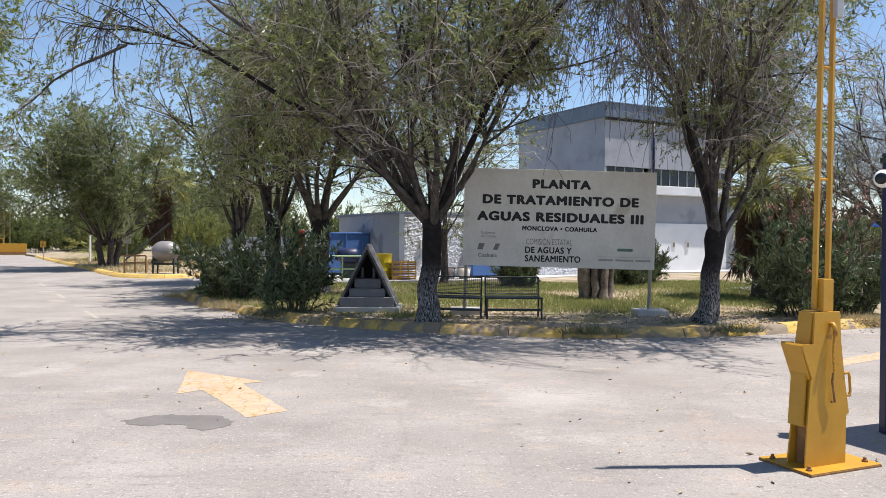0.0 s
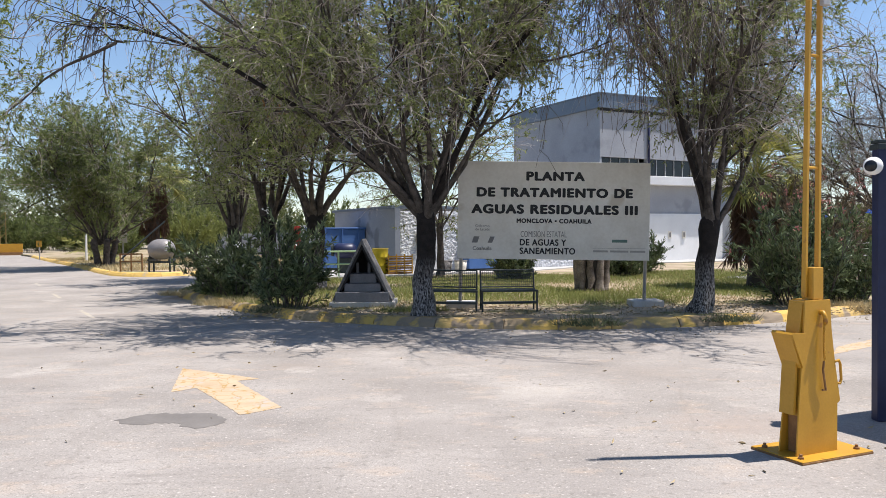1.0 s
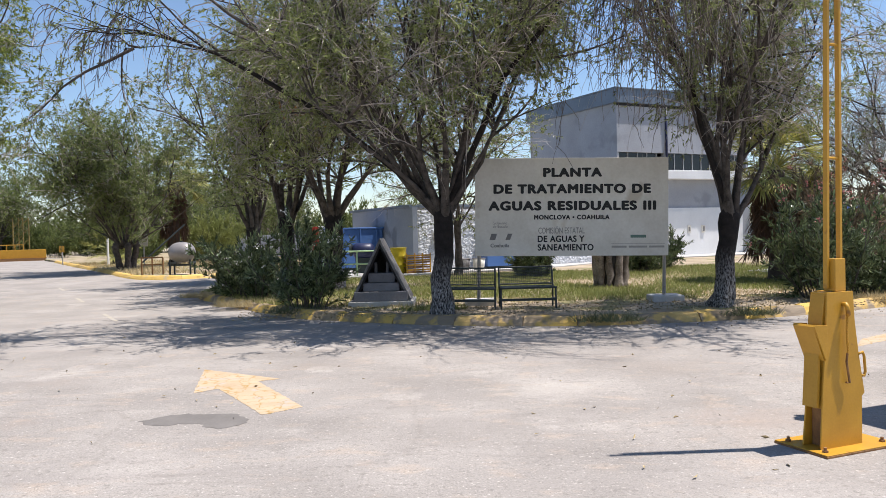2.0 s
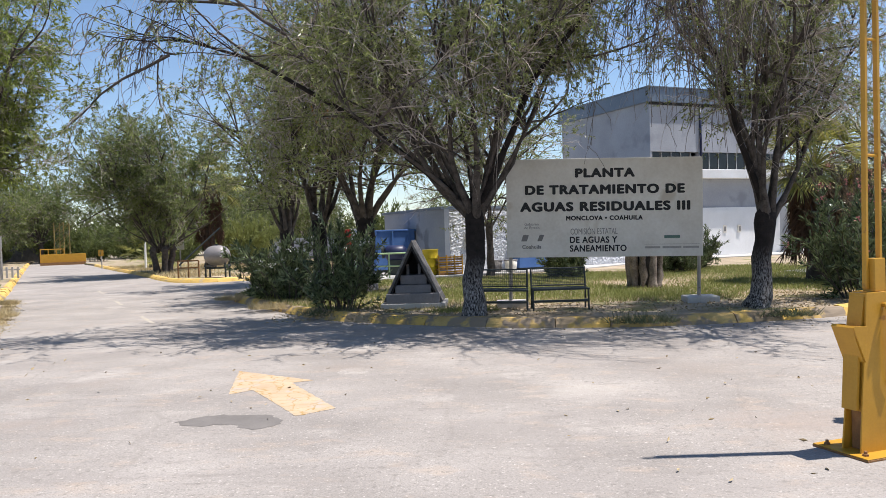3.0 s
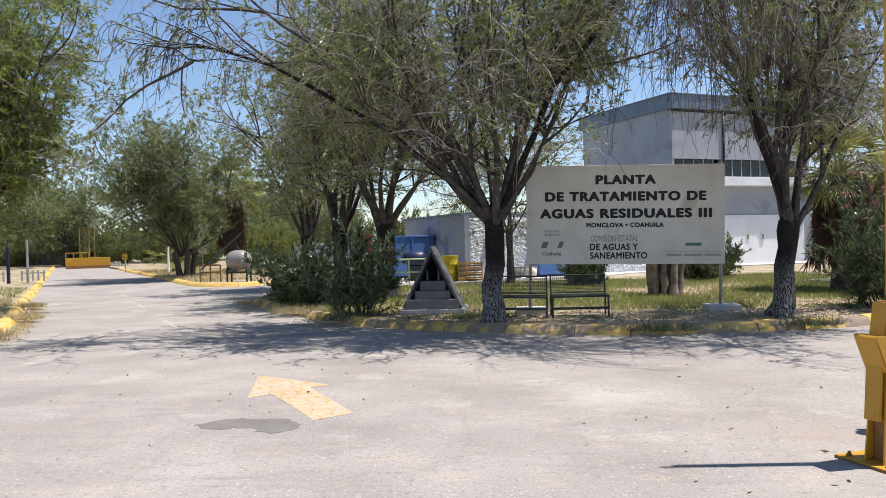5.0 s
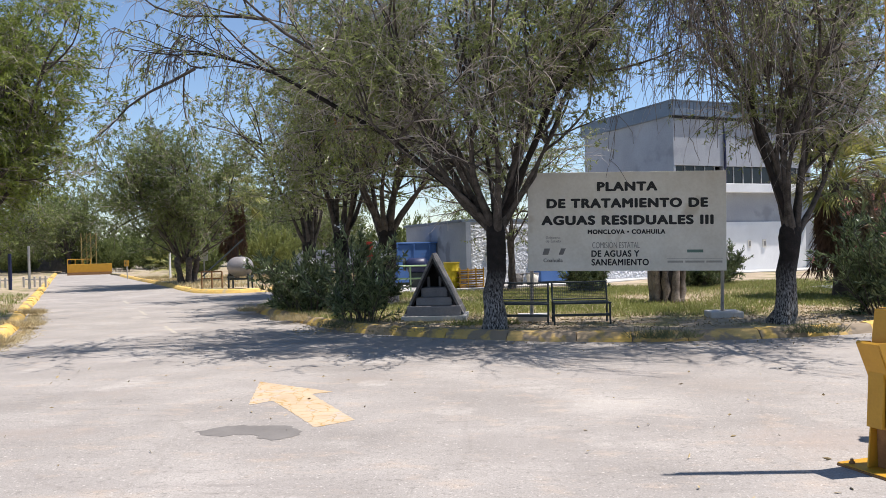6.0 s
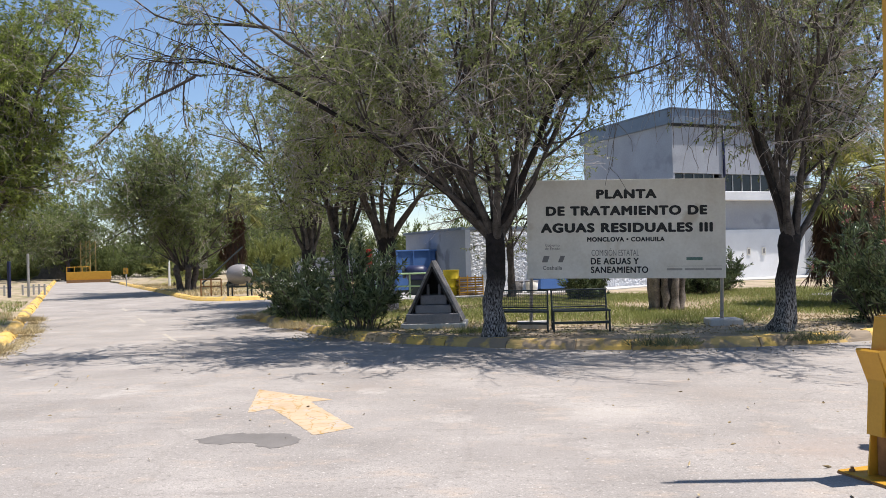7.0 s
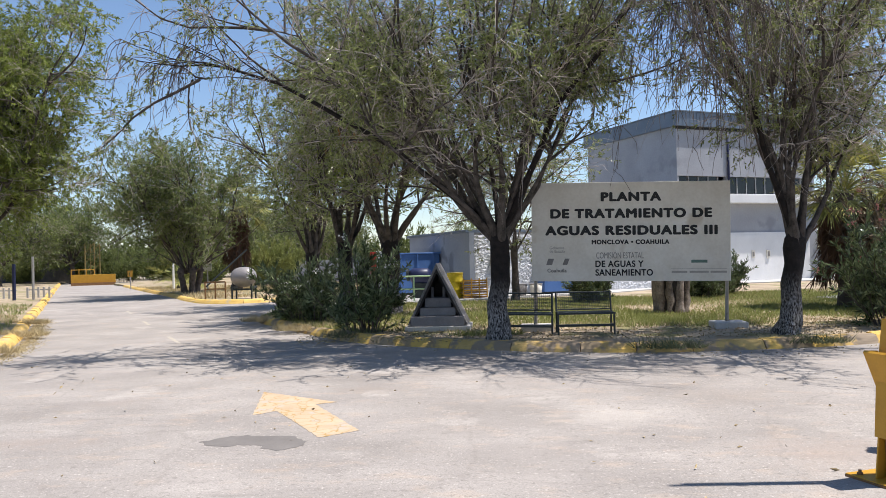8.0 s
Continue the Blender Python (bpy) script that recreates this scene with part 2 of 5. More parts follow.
    "petal": mat("white_petals", (0.75, 0.74, 0.68), (0.85, 0.84, 0.8), 0.7, 5, 30, 0, translucent=0.25),
    "petal_pink": mat("faded_pink_petals", (0.32, 0.12, 0.11), (0.5, 0.22, 0.2), 0.7, 5, 30, 0, island=0.6, translucent=0.25),
    "palm": mat("palm_fronds", (0.14, 0.16, 0.04), (0.46, 0.43, 0.12), 0.45, 2, 30, 0, island=0.7, translucent=0.25),
    "skirt": mat("dead_palm_fronds", (0.06, 0.036, 0.025), (0.16, 0.092, 0.06), 0.9, 3, 30, 0, island=0.7),
    "grass": mat("green_grass", (0.12, 0.15, 0.04), (0.33, 0.345, 0.11), 0.7, 0.8, 10, 0, island=0.6, translucent=0.3),
    "straw": mat("dry_grass", (0.36, 0.28, 0.14), (0.58, 0.48, 0.28), 0.8, 0.8, 10, 0, island=0.6, translucent=0.25),
    "weed": mat("dusty_green_weeds", (0.07, 0.085, 0.035), (0.24, 0.25, 0.125), 0.7, 2, 20, 0, island=0.7, translucent=0.3),
    "litter": mat("dry_litter", (0.16, 0.12, 0.06), (0.46, 0.36, 0.2), 0.9, 2, 10, 0, island=0.8),
}


def bark_material():
    """Dark bark with what is left of an old lime wash round the lower trunk."""
    m = mat("dark_bark_with_old_limewash", (0.007, 0.0055, 0.005), (0.028, 0.022, 0.019), 0.95, 9, 45, 1.0, depth=0.03)
    nt = m.node_tree
    n, k = nt.nodes, nt.links.new
    b = n["Principled BSDF"]
    was = b.inputs["Base Color"].links[0].from_socket
    co = n.new("ShaderNodeTexCoord")
    sep = n.new("ShaderNodeSeparateXYZ")
    k(co.outputs["Object"], sep.inputs[0])
    noise_node = n.new("ShaderNodeTexNoise")
    noise_node.inputs["Scale"].default_value, noise_node.inputs["Detail"].default_value = 55, 8
    tall = n.new("ShaderNodeMapping")
    tall.inputs["Scale"].default_value = (1, 1, 0.32)
    k(co.outputs["Object"], tall.inputs["Vector"])
    k(tall.outputs[0], noise_node.inputs["Vector"])
    high = n.new("ShaderNodeMapRange")
    high.inputs["From Min"].default_value, high.inputs["From Max"].default_value = 0.45, 1.1
    high.inputs["To Min"].default_value, high.inputs["To Max"].default_value = 1.0, 0.0
    k(sep.outputs["Z"], high.inputs["Value"])
    worn = n.new("ShaderNodeMapRange")
    worn.inputs["From Min"].default_value, worn.inputs["From Max"].default_value = 0.4, 0.7
    k(noise_node.outputs["Fac"], worn.inputs["Value"])
    both = n.new("ShaderNodeMath")
    both.operation = "MULTIPLY"
    k(high.outputs[0], both.inputs[0])
    k(worn.outputs[0], both.inputs[1])
    mixer = n.new("ShaderNodeMix")
    mixer.data_type = "RGBA"
    mixer.inputs[7].default_value = (0.4, 0.385, 0.37, 1)
    k(both.outputs[0], mixer.inputs[0])
    k(was, mixer.inputs[6])
    k(mixer.outputs[2], b.inputs["Base Color"])
    return m


M["bark"] = bark_material()


def cracked_paint():
    """Road paint broken up by a net of fine cracks."""
    m = M["road_paint"]
    nt = m.node_tree
    n, k = nt.nodes, nt.links.new
    b = n["Principled BSDF"]
    was = b.inputs["Base Color"].links[0].from_socket
    co = n.new("ShaderNodeTexCoord")
    warp = n.new("ShaderNodeTexNoise")
    warp.inputs["Scale"].default_value = 6
    k(co.outputs["Object"], warp.inputs["Vector"])
    mv = n.new("ShaderNodeMix")
    mv.data_type = "VECTOR"
    mv.inputs[0].default_value = 0.15
    k(co.outputs["Object"], mv.inputs[4])
    k(warp.outputs["Color"], mv.inputs[5])
    vor = n.new("ShaderNodeTexVoronoi")
    vor.feature = "DISTANCE_TO_EDGE"
    vor.inputs["Scale"].default_value = 6.5
    k(mv.outputs[1], vor.inputs["Vector"])
    edge = n.new("ShaderNodeMapRange")
    edge.inputs["From Min"].default_value, edge.inputs["From Max"].default_value = 0.012, 0.04
    k(vor.outputs["Distance"], edge.inputs["Value"])
    mixer = n.new("ShaderNodeMix")
    mixer.data_type = "RGBA"
    mixer.inputs[6].default_value = (0.36, 0.23, 0.08, 1)
    k(edge.outputs[0], mixer.inputs[0])
    k(was, mixer.inputs[7])
    k(mixer.outputs[2], b.inputs["Base Color"])


cracked_paint()

# ---- builders ----
X, Y, Z = Vector((1, 0, 0)), Vector((0, 1, 0)), Vector((0, 0, 1))


def mesh_of(name, bm, material, smooth=False):
    me = bpy.data.meshes.new(name)
    bm.normal_update()
    bm.to_mesh(me)
    bm.free()
    if smooth:
        for p in me.polygons:
            p.use_smooth = True
    me.materials.append(material)
    return me


def part(name, bm, material, parent, label="", smooth=False):
    ob = new(name, mesh_of(name, bm, material, smooth))
    ob.parent = parent
    if label:
        tagged(ob, label)
    return ob


def thing(name, m, label, category, group="", kind=""):
    ob = new(name)
    ob.empty_display_size = 0.2
    ob.matrix_world = m
    return tagged(ob, label, category, group, kind)


def solid(name, bm, material, label, category, m=None, group="", kind="", smooth=False):
    ob = new(name, mesh_of(name, bm, material, smooth))
    if m is not None:
        ob.matrix_world = m
    return tagged(ob, label, category, group, kind)


def box(x0, x1, y0, y1, z0, z1, bevel=0.0, bm=None, m=None):
    bm = bm or bmesh.new()
    mm = Matrix.Translation(((x0 + x1) / 2, (y0 + y1) / 2, (z0 + z1) / 2)) @ Matrix.Diagonal((x1 - x0, y1 - y0, z1 - z0, 1))
    out = bmesh.ops.create_cube(bm, size=1, matrix=(m @ mm) if m is not None else mm)
    if bevel:
        edges = list({e for v in out["verts"] for e in v.link_edges})
        bmesh.ops.bevel(bm, geom=edges, offset=bevel, segments=2, affect="EDGES", profile=0.5)
    return bm


def tube(points, radii, sides=8, bm=None, cap=True):
    bm = bm or bmesh.new()
    pts = [Vector(p) for p in points]
    if not hasattr(radii, "__len__"):
        radii = [radii] * len(pts)
    rings = []
    d0 = (pts[1] - pts[0]).normalized()
    side = d0.orthogonal().normalized()
    for i, (p, r) in enumerate(zip(pts, radii)):
        a, b = pts[max(0, i - 1)], pts[min(len(pts) - 1, i + 1)]
        d = (b - a).normalized()
        side = (side - d * side.dot(d)).normalized()
        up = d.cross(side)
        rings.append([bm.verts.new(p + (side * math.cos(q) + up * math.sin(q)) * r) for q in (2 * math.pi * j / sides for j in range(sides))])
    for a, b in zip(rings, rings[1:]):
        for j in range(sides):
            bm.faces.new((a[j], a[(j + 1) % sides], b[(j + 1) % sides], b[j]))
    if cap:
        bm.faces.new(rings[0][::-1])
        bm.faces.new(rings[-1])
    return bm


def prism(outline, y0, y1, bm=None, bevel=0.0):
    """An outline in x and z, drawn out from y0 to y1."""
    bm = bm or bmesh.new()
    front = [bm.verts.new((x, y0, z)) for x, z in outline]
    back = [bm.verts.new((x, y1, z)) for x, z in outline]
    n = len(outline)
    faces = [bm.faces.new(front), bm.faces.new(back[::-1])]
    for i in range(n):
        faces.append(bm.faces.new((front[(i + 1) % n], front[i], back[i], back[(i + 1) % n])))
    bmesh.ops.recalc_face_normals(bm, faces=faces)
    if bevel:
        bmesh.ops.bevel(bm, geom=list({e for f in faces for e in f.edges}), offset=bevel, segments=2, affect="EDGES", profile=0.5)
    return bm


def slab(outline, z0, z1, bm=None):
    """A flat plate with that outline in x and y."""
    bm = bm or bmesh.new()
    top = [bm.verts.new((x, y, z1)) for x, y in outline]
    low = [bm.verts.new((x, y, z0)) for x, y in outline]
    n = len(outline)
    faces = [bm.faces.new(top), bm.faces.new(low[::-1])]
    for i in range(n):
        faces.append(bm.faces.new((top[i], low[i], low[(i + 1) % n], top[(i + 1) % n])))
    bmesh.ops.recalc_face_normals(bm, faces=faces)
    return bm


def ring_path(points, step):
    """Points at even steps along a polyline, with their directions."""
    pts = [Vector((*p, 0)) for p in points]
    out, rest = [], 0.0
    for a, b in zip(pts, pts[1:]):
        length = (b - a).length
        d = (b - a).normalized()
        s = rest
        while s < length:
            out.append((a + d * s, d))
            s += step
        rest = s - length
    return out


def rounded(points, times=2):
    for _ in range(times):
        out = [points[0]]
        for (ax, ay), (bx, by) in zip(points, points[1:]):
            out += [(0.75 * ax + 0.25 * bx, 0.75 * ay + 0.25 * by), (0.25 * ax + 0.75 * bx, 0.25 * ay + 0.75 * by)]
        points = out + [points[-1]]
    return points


def raw_mesh(name, verts, faces, material, smooth=False):
    """A mesh from an array of corners and an array of faces with equal corner counts."""
    me = bpy.data.meshes.new(name)
    nf, c = faces.shape
    me.vertices.add(len(verts))
    me.vertices.foreach_set("co", np.ascontiguousarray(verts, dtype=np.float32).ravel())
    me.loops.add(nf * c)
    me.loops.foreach_set("vertex_index", np.ascontiguousarray(faces, dtype=np.int32).ravel())
    me.polygons.add(nf)
    me.polygons.foreach_set("loop_start", np.arange(0, nf * c, c, dtype=np.int32))
    me.polygons.foreach_set("use_smooth", np.full(nf, smooth))
    me.update(calc_edges=True)
    me.materials.append(material)
    return me


# ---- plants: batches of branches and leaves ----


def unit(v):
    return v / np.maximum(np.linalg.norm(v, axis=-1, keepdims=True), 1e-9)


def grow(rng, p, d, length, n, wander, lift):
    """Bent lines of n points from p along d. lift: how much each one turns up (or, negative, hangs)."""
    pts, ways = [p], [unit(d)]
    step = (length / (n - 1))[:, None]
    for _ in range(n - 1):
        w = ways[-1] + rng.normal(0, wander, p.shape)
        w[:, 2] += lift
        w = unit(w)
        ways.append(w)
        pts.append(pts[-1] + w * step)
    return np.stack(pts, 1), np.stack(ways, 1)


def sprout(rng, pts, ways, count, start, spread, end=1.0):
    """Places and directions of count shoots on each line."""
    n_lines, n = pts.shape[:2]
    idx = np.repeat(np.arange(n_lines), count)
    f = rng.uniform(start, end, len(idx)) * (n - 1)
    i = np.minimum(f.astype(int), n - 2)
    f = (f - i)[:, None]
    p = pts[idx, i] * (1 - f) + pts[idx, i + 1] * f
    d = unit(ways[idx, i] + rng.normal(0, spread, p.shape))
    return p, d, idx


def tubes(pts, r0, r1, sides, power=1.0):
    n_lines, n = pts.shape[:2]
    r = np.asarray(r0)[:, None] + (np.asarray(r1) - np.asarray(r0))[:, None] * (np.linspace(0, 1, n) ** power)[None]
    d = unit(np.gradient(pts, axis=1))
    ref = np.where(np.abs(d[..., 2:3]) > 0.9, np.array([1.0, 0, 0]), np.array([0, 0, 1.0]))
    a = unit(np.cross(d, ref))
    b = np.cross(d, a)
    q = np.arange(sides) * 2 * np.pi / sides
    verts = pts[:, :, None] + r[:, :, None, None] * (a[:, :, None] * np.cos(q)[None, None, :, None] + b[:, :, None] * np.sin(q)[None, None, :, None])
    base = (np.arange(n_lines)[:, None, None] * n + np.arange(n - 1)[None, :, None]) * sides
    j = np.arange(sides)[None, None]
    k = (j + 1) % sides
    faces = np.stack([base + j, base + k, base + sides + k, base + sides + j], -1).reshape(-1, 4)
    return verts.reshape(-1, 3), faces


def leaves(rng, p, d, length, width):
    """Folded lance-shaped blades at p along d."""
    n = len(p)
    length, width = length * rng.uniform(0.6, 1.25, (n, 1)), width * rng.uniform(0.7, 1.25, (n, 1))
    side = unit(np.cross(d, unit(rng.normal(0, 1, (n, 3)))))
    fold = np.cross(d, side) * width * 0.25
    mid = p + d * length * 0.45
    verts = np.stack([p, mid + side * width * 0.5 + fold, p + d * length, mid - side * width * 0.5 + fold], 1)
    return verts.reshape(-1, 3), np.arange(n * 4).reshape(-1, 4)


def joined(batches):
    verts, faces, off = [], [], 0
    for v, f in batches:
        verts.append(v)
        faces.append(f + off)
        off += len(v)
    return np.concatenate(verts), np.concatenate(faces)


def add_mesh(name, batch, material, parent, label="", smooth=False):
    ob = new(name, raw_mesh(name, batch[0], batch[1], material, smooth))
    ob.parent = parent
    if label:
        tagged(ob, label)
    return ob


def tree(name, seed, m, label, head=2.0, r=0.22, lean=(0, 0), limbs=8, limb_len=4.2, spread=(0.35, 1.0), counts=(9, 7, 6), lens=(2.0, 0.95, 0.5),
         leaf=(0.085, 0.022), per_twig=12, leafy=0.7, hang=0, hang_len=1.4, droop=-0.06, leaf_mat="leaf", bark="bark", dry=0.0, group="", azimuths=None,
         lift=0.06, stems=1, incs=None, extra=(), prune=None, thick=(0.42, 0.62), reach=0.0, boughs=()):
    """A tree: trunk, limbs from its pruned head, branches, twigs, hanging shoots and leaves. prune: cut clear below slopes."""
    def clear(lines):
        if prune is None:
            return np.ones(len(lines), bool)
        cut = np.zeros(len(lines), bool)
        for x0, x1, z0, slope in prune:
            cut |= ((lines[..., 0] > x0) & (lines[..., 0] < x1) & (lines[..., 2] < z0 + slope * (lines[..., 0] - x0))).any(1)
        return ~cut

    rng = np.random.default_rng(seed)
    root = thing(name, m, label, "tree", group)
    big = []
    for s in range(stems):
        off = np.array([0.0, 0, 0]) if stems == 1 else np.array([math.cos(6.28 * s / stems + seed), math.sin(6.28 * s / stems + seed), 0]) * r * 2.0
        tilt = np.array([lean[0], lean[1], 0]) + (off * 0.9 if stems > 1 else 0)
        zs = np.array([-0.12, 0.05, 0.25, 0.6, 1.0, 1.4, 1.7, 1.9, 2.0]) / 2.0 * head
        wob = rng.normal(0, 0.02, (len(zs), 3)) * np.array([1, 1, 0])
        line = np.stack([off + tilt * (z / head) for z in zs]) + wob
        line[:, 2] = zs
        rr = r * np.array([1.5, 1.32, 1.12, 1.0, 0.95, 0.95, 1.02, 1.0, 0.72])
        v, f = tubes(line[None], [1.0], [1.0], 14)
        v = v.reshape(len(zs), 14, 3)
        c = line[:, None]
        lump = 1 + 0.09 * rng.normal(0, 1, (len(zs), 14, 1))
        v = c + (v - c) * rr[:, None, None] * lump
        big.append((v.reshape(-1, 3), f))
        big.append((np.concatenate([v[-1], np.tile(line[-1] + [0, 0, r * 0.5], (14, 1))]), np.stack([np.arange(14), (np.arange(14) + 1) % 14, (np.arange(14) + 1) % 14 + 14, np.arange(14) + 14], -1)))
    top = np.array([lean[0], lean[1], head * 0.88])
    az = np.array(azimuths if azimuths is not None else [2 * math.pi * (i + rng.uniform(-0.3, 0.3)) / limbs for i in range(limbs)])
    limbs = len(az)
    inc = np.array(incs) + rng.normal(0, 0.04, limbs) if incs is not None else rng.uniform(spread[0], spread[1], limbs)
    d = np.stack([np.sin(inc) * np.cos(az), np.sin(inc) * np.sin(az), np.cos(inc)], -1)
    p = top + np.stack([np.cos(az), np.sin(az), rng.uniform(-0.5, 0.5, limbs)], -1) * r * (0.5 if stems == 1 else 1.2)
    L = limb_len * rng.uniform(0.8, 1.15, limbs) * (1 + reach * np.maximum(0, -np.cos(az)))
    P0, W0 = grow(rng, p, d, L, 9, 0.11, lift)
    r0 = r * rng.uniform(thick[0], thick[1], limbs)
    for ex, ey, ez, arch in boughs:
        # a long limb that arches out to a given end
        s = np.linspace(0, 1, 9)[:, None]
        line = top * (1 - s) + np.array([ex, ey, ez]) * s + np.array([0, 0, arch]) * np.sin(s ** 0.7 * 3.14) + rng.normal(0, 0.07, (9, 3)) * np.sin(s * 3.14)
        P0, W0 = np.concatenate([P0, line[None]]), np.concatenate([W0, unit(np.gradient(line, axis=0))[None]])
        r0 = np.append(r0, r * 0.27)
    limbs += len(boughs)
    p, d, i0 = sprout(rng, P0, W0, counts[0], 0.16, 0.55)
    L = lens[0] * rng.uniform(0.5, 1.25, len(p))
    P1, W1 = grow(rng, p, d, L, 6, 0.16, 0.02)
    ok = clear(P1)
    P1, W1, L, i0 = P1[ok], W1[ok], L[ok], i0[ok]
    for i in range(limbs):
        mine = i0 == i
        pieces = [tubes(P0[i:i + 1], r0[i:i + 1], r0[i:i + 1] * 0.05 + 0.004, 8, 0.5)]
        if mine.any():
            pieces.append(tubes(P1[mine], L[mine] * 0.012 + 0.005, L[mine] * 0.003 + 0.003, 5))
        add_mesh("limb", joined(pieces), M["limb"], root, smooth=True)
    p, d, i1 = sprout(rng, P1, W1, counts[1], 0.2, 0.6)
    L = lens[1] * rng.uniform(0.5, 1.3, len(p))
    P2, W2 = grow(rng, p, d, L, 5, 0.2, droop)
    ok = clear(P2)
    P2, W2, L, i1 = P2[ok], W2[ok], L[ok], i1[ok]
    fine = [tubes(P2, L * 0.007 + 0.003, L * 0 + 0.002, 3)]
    p, d, i2 = sprout(rng, P2, W2, counts[2], 0.1, 0.65)
    L = lens[2] * rng.uniform(0.5, 1.4, len(p))
    P3, W3 = grow(rng, p, d, L, 4, 0.22, droop * 2)
    ok = clear(P3)
    P3, W3, L, i2 = P3[ok], W3[ok], L[ok], i2[ok]
    fine.append(tubes(P3, L * 0 + 0.0045 + 0.01 * leaf[1], L * 0 + 0.0015, 3))
    full = rng.random(len(P1)) < leafy
    keep = full[i1][i2] & (rng.random(len(P3)) < 0.9)
    crown = []
    p, d, it = sprout(rng, P3[keep], W3[keep], per_twig, 0.15, 0.7)
    d[:, 2] -= 0.15
    rusty = (rng.random(len(P1)) < dry)[i1][i2][keep][it]
    crown.append(leaves(rng, p[~rusty], unit(d)[~rusty], leaf[0], leaf[1]))
    if hang:
        src, way = np.concatenate([P1[:, -3:]]), np.concatenate([W1[:, -3:]])
        p, d, _ = sprout(rng, src, way, hang, 0.0, 0.5)
        L = hang_len * rng.uniform(0.4, 1.3, len(p))
        P4, W4 = grow(rng, p, d, L, 7, 0.1, -0.42)
        ok = clear(P4)
        P4, W4, L = P4[ok], W4[ok], L[ok]
        fine.append(tubes(P4, L * 0 + 0.0065, L * 0 + 0.002, 3))
        some = rng.random(len(P4)) < 0.35 * leafy
        p, d, _ = sprout(rng, P4[some], W4[some], 10, 0.2, 0.5)
        crown.append(leaves(rng, p, d, leaf[0], leaf[1]))
    for ex, ey, ez, n, drop in extra:
        # a long bare limb that ends in a bunch of hanging shoots
        end = np.array([ex, ey, ez])
        s = np.linspace(0, 1, 9)[:, None]
        line = top * (1 - s) + end * s + np.array([0, 0, 1.0]) * (np.sin(s * 3.14) * 0.5) + rng.normal(0, 0.05, (9, 3)) * np.sin(s * 3.14)
        big.append(tubes(line[None], [r * 0.36], [0.02], 7))
        way = unit(np.gradient(line, axis=0))
        p, d, _ = sprout(rng, line[None, 6:], way[None, 6:], max(8, n // 5), 0.1, 0.5)
        L = rng.uniform(0.6, 1.8, len(p))
        B, W = grow(rng, p, d, L, 6, 0.14, 0.05)
        big.append(tubes(B, L * 0.007 + 0.006, L * 0 + 0.004, 5))
        p, d, _ = sprout(rng, B, W, 7, 0.2, 0.5)
        L = drop * rng.uniform(0.3, 1.15, len(p))
        H, W = grow(rng, p, d, L, 8, 0.1, -0.6)
        shoots = [tubes(H, L * 0 + 0.0095, L * 0 + 0.004, 3)]
        p, d, _ = sprout(rng, H, W, 3, 0.1, 0.6)
        L = drop * 0.25 * rng.uniform(0.4, 1.2, len(p))
        H2, W2x = grow(rng, p, d, L, 4, 0.15, -0.25)
        shoots.append(tubes(H2, L * 0 + 0.006, L * 0 + 0.003, 3))
        tagged(add_mesh("hanging_growth", joined(shoots), M["shoot"], root, "bare hanging shoots"), kind="stuff")
    add_mesh("trunk", joined(big), M[bark], root, smooth=True)
    tagged(add_mesh("branchwork", joined(fine), M["twig"], root), kind="stuff")
    tagged(add_mesh("crown", joined(crown), M[leaf_mat], root), kind="stuff")
    if rusty.any():
        p, d, it = sprout(rng, P3[keep], W3[keep], per_twig, 0.15, 0.7)
        pick = (rng.random(len(p)) < 0.8) & rusty
        tagged(add_mesh("dry_foliage", leaves(rng, p[pick], d[pick], leaf[0], leaf[1]), M["leaf_dry"], root, "rusty dry leaves"), kind="stuff")
    return root


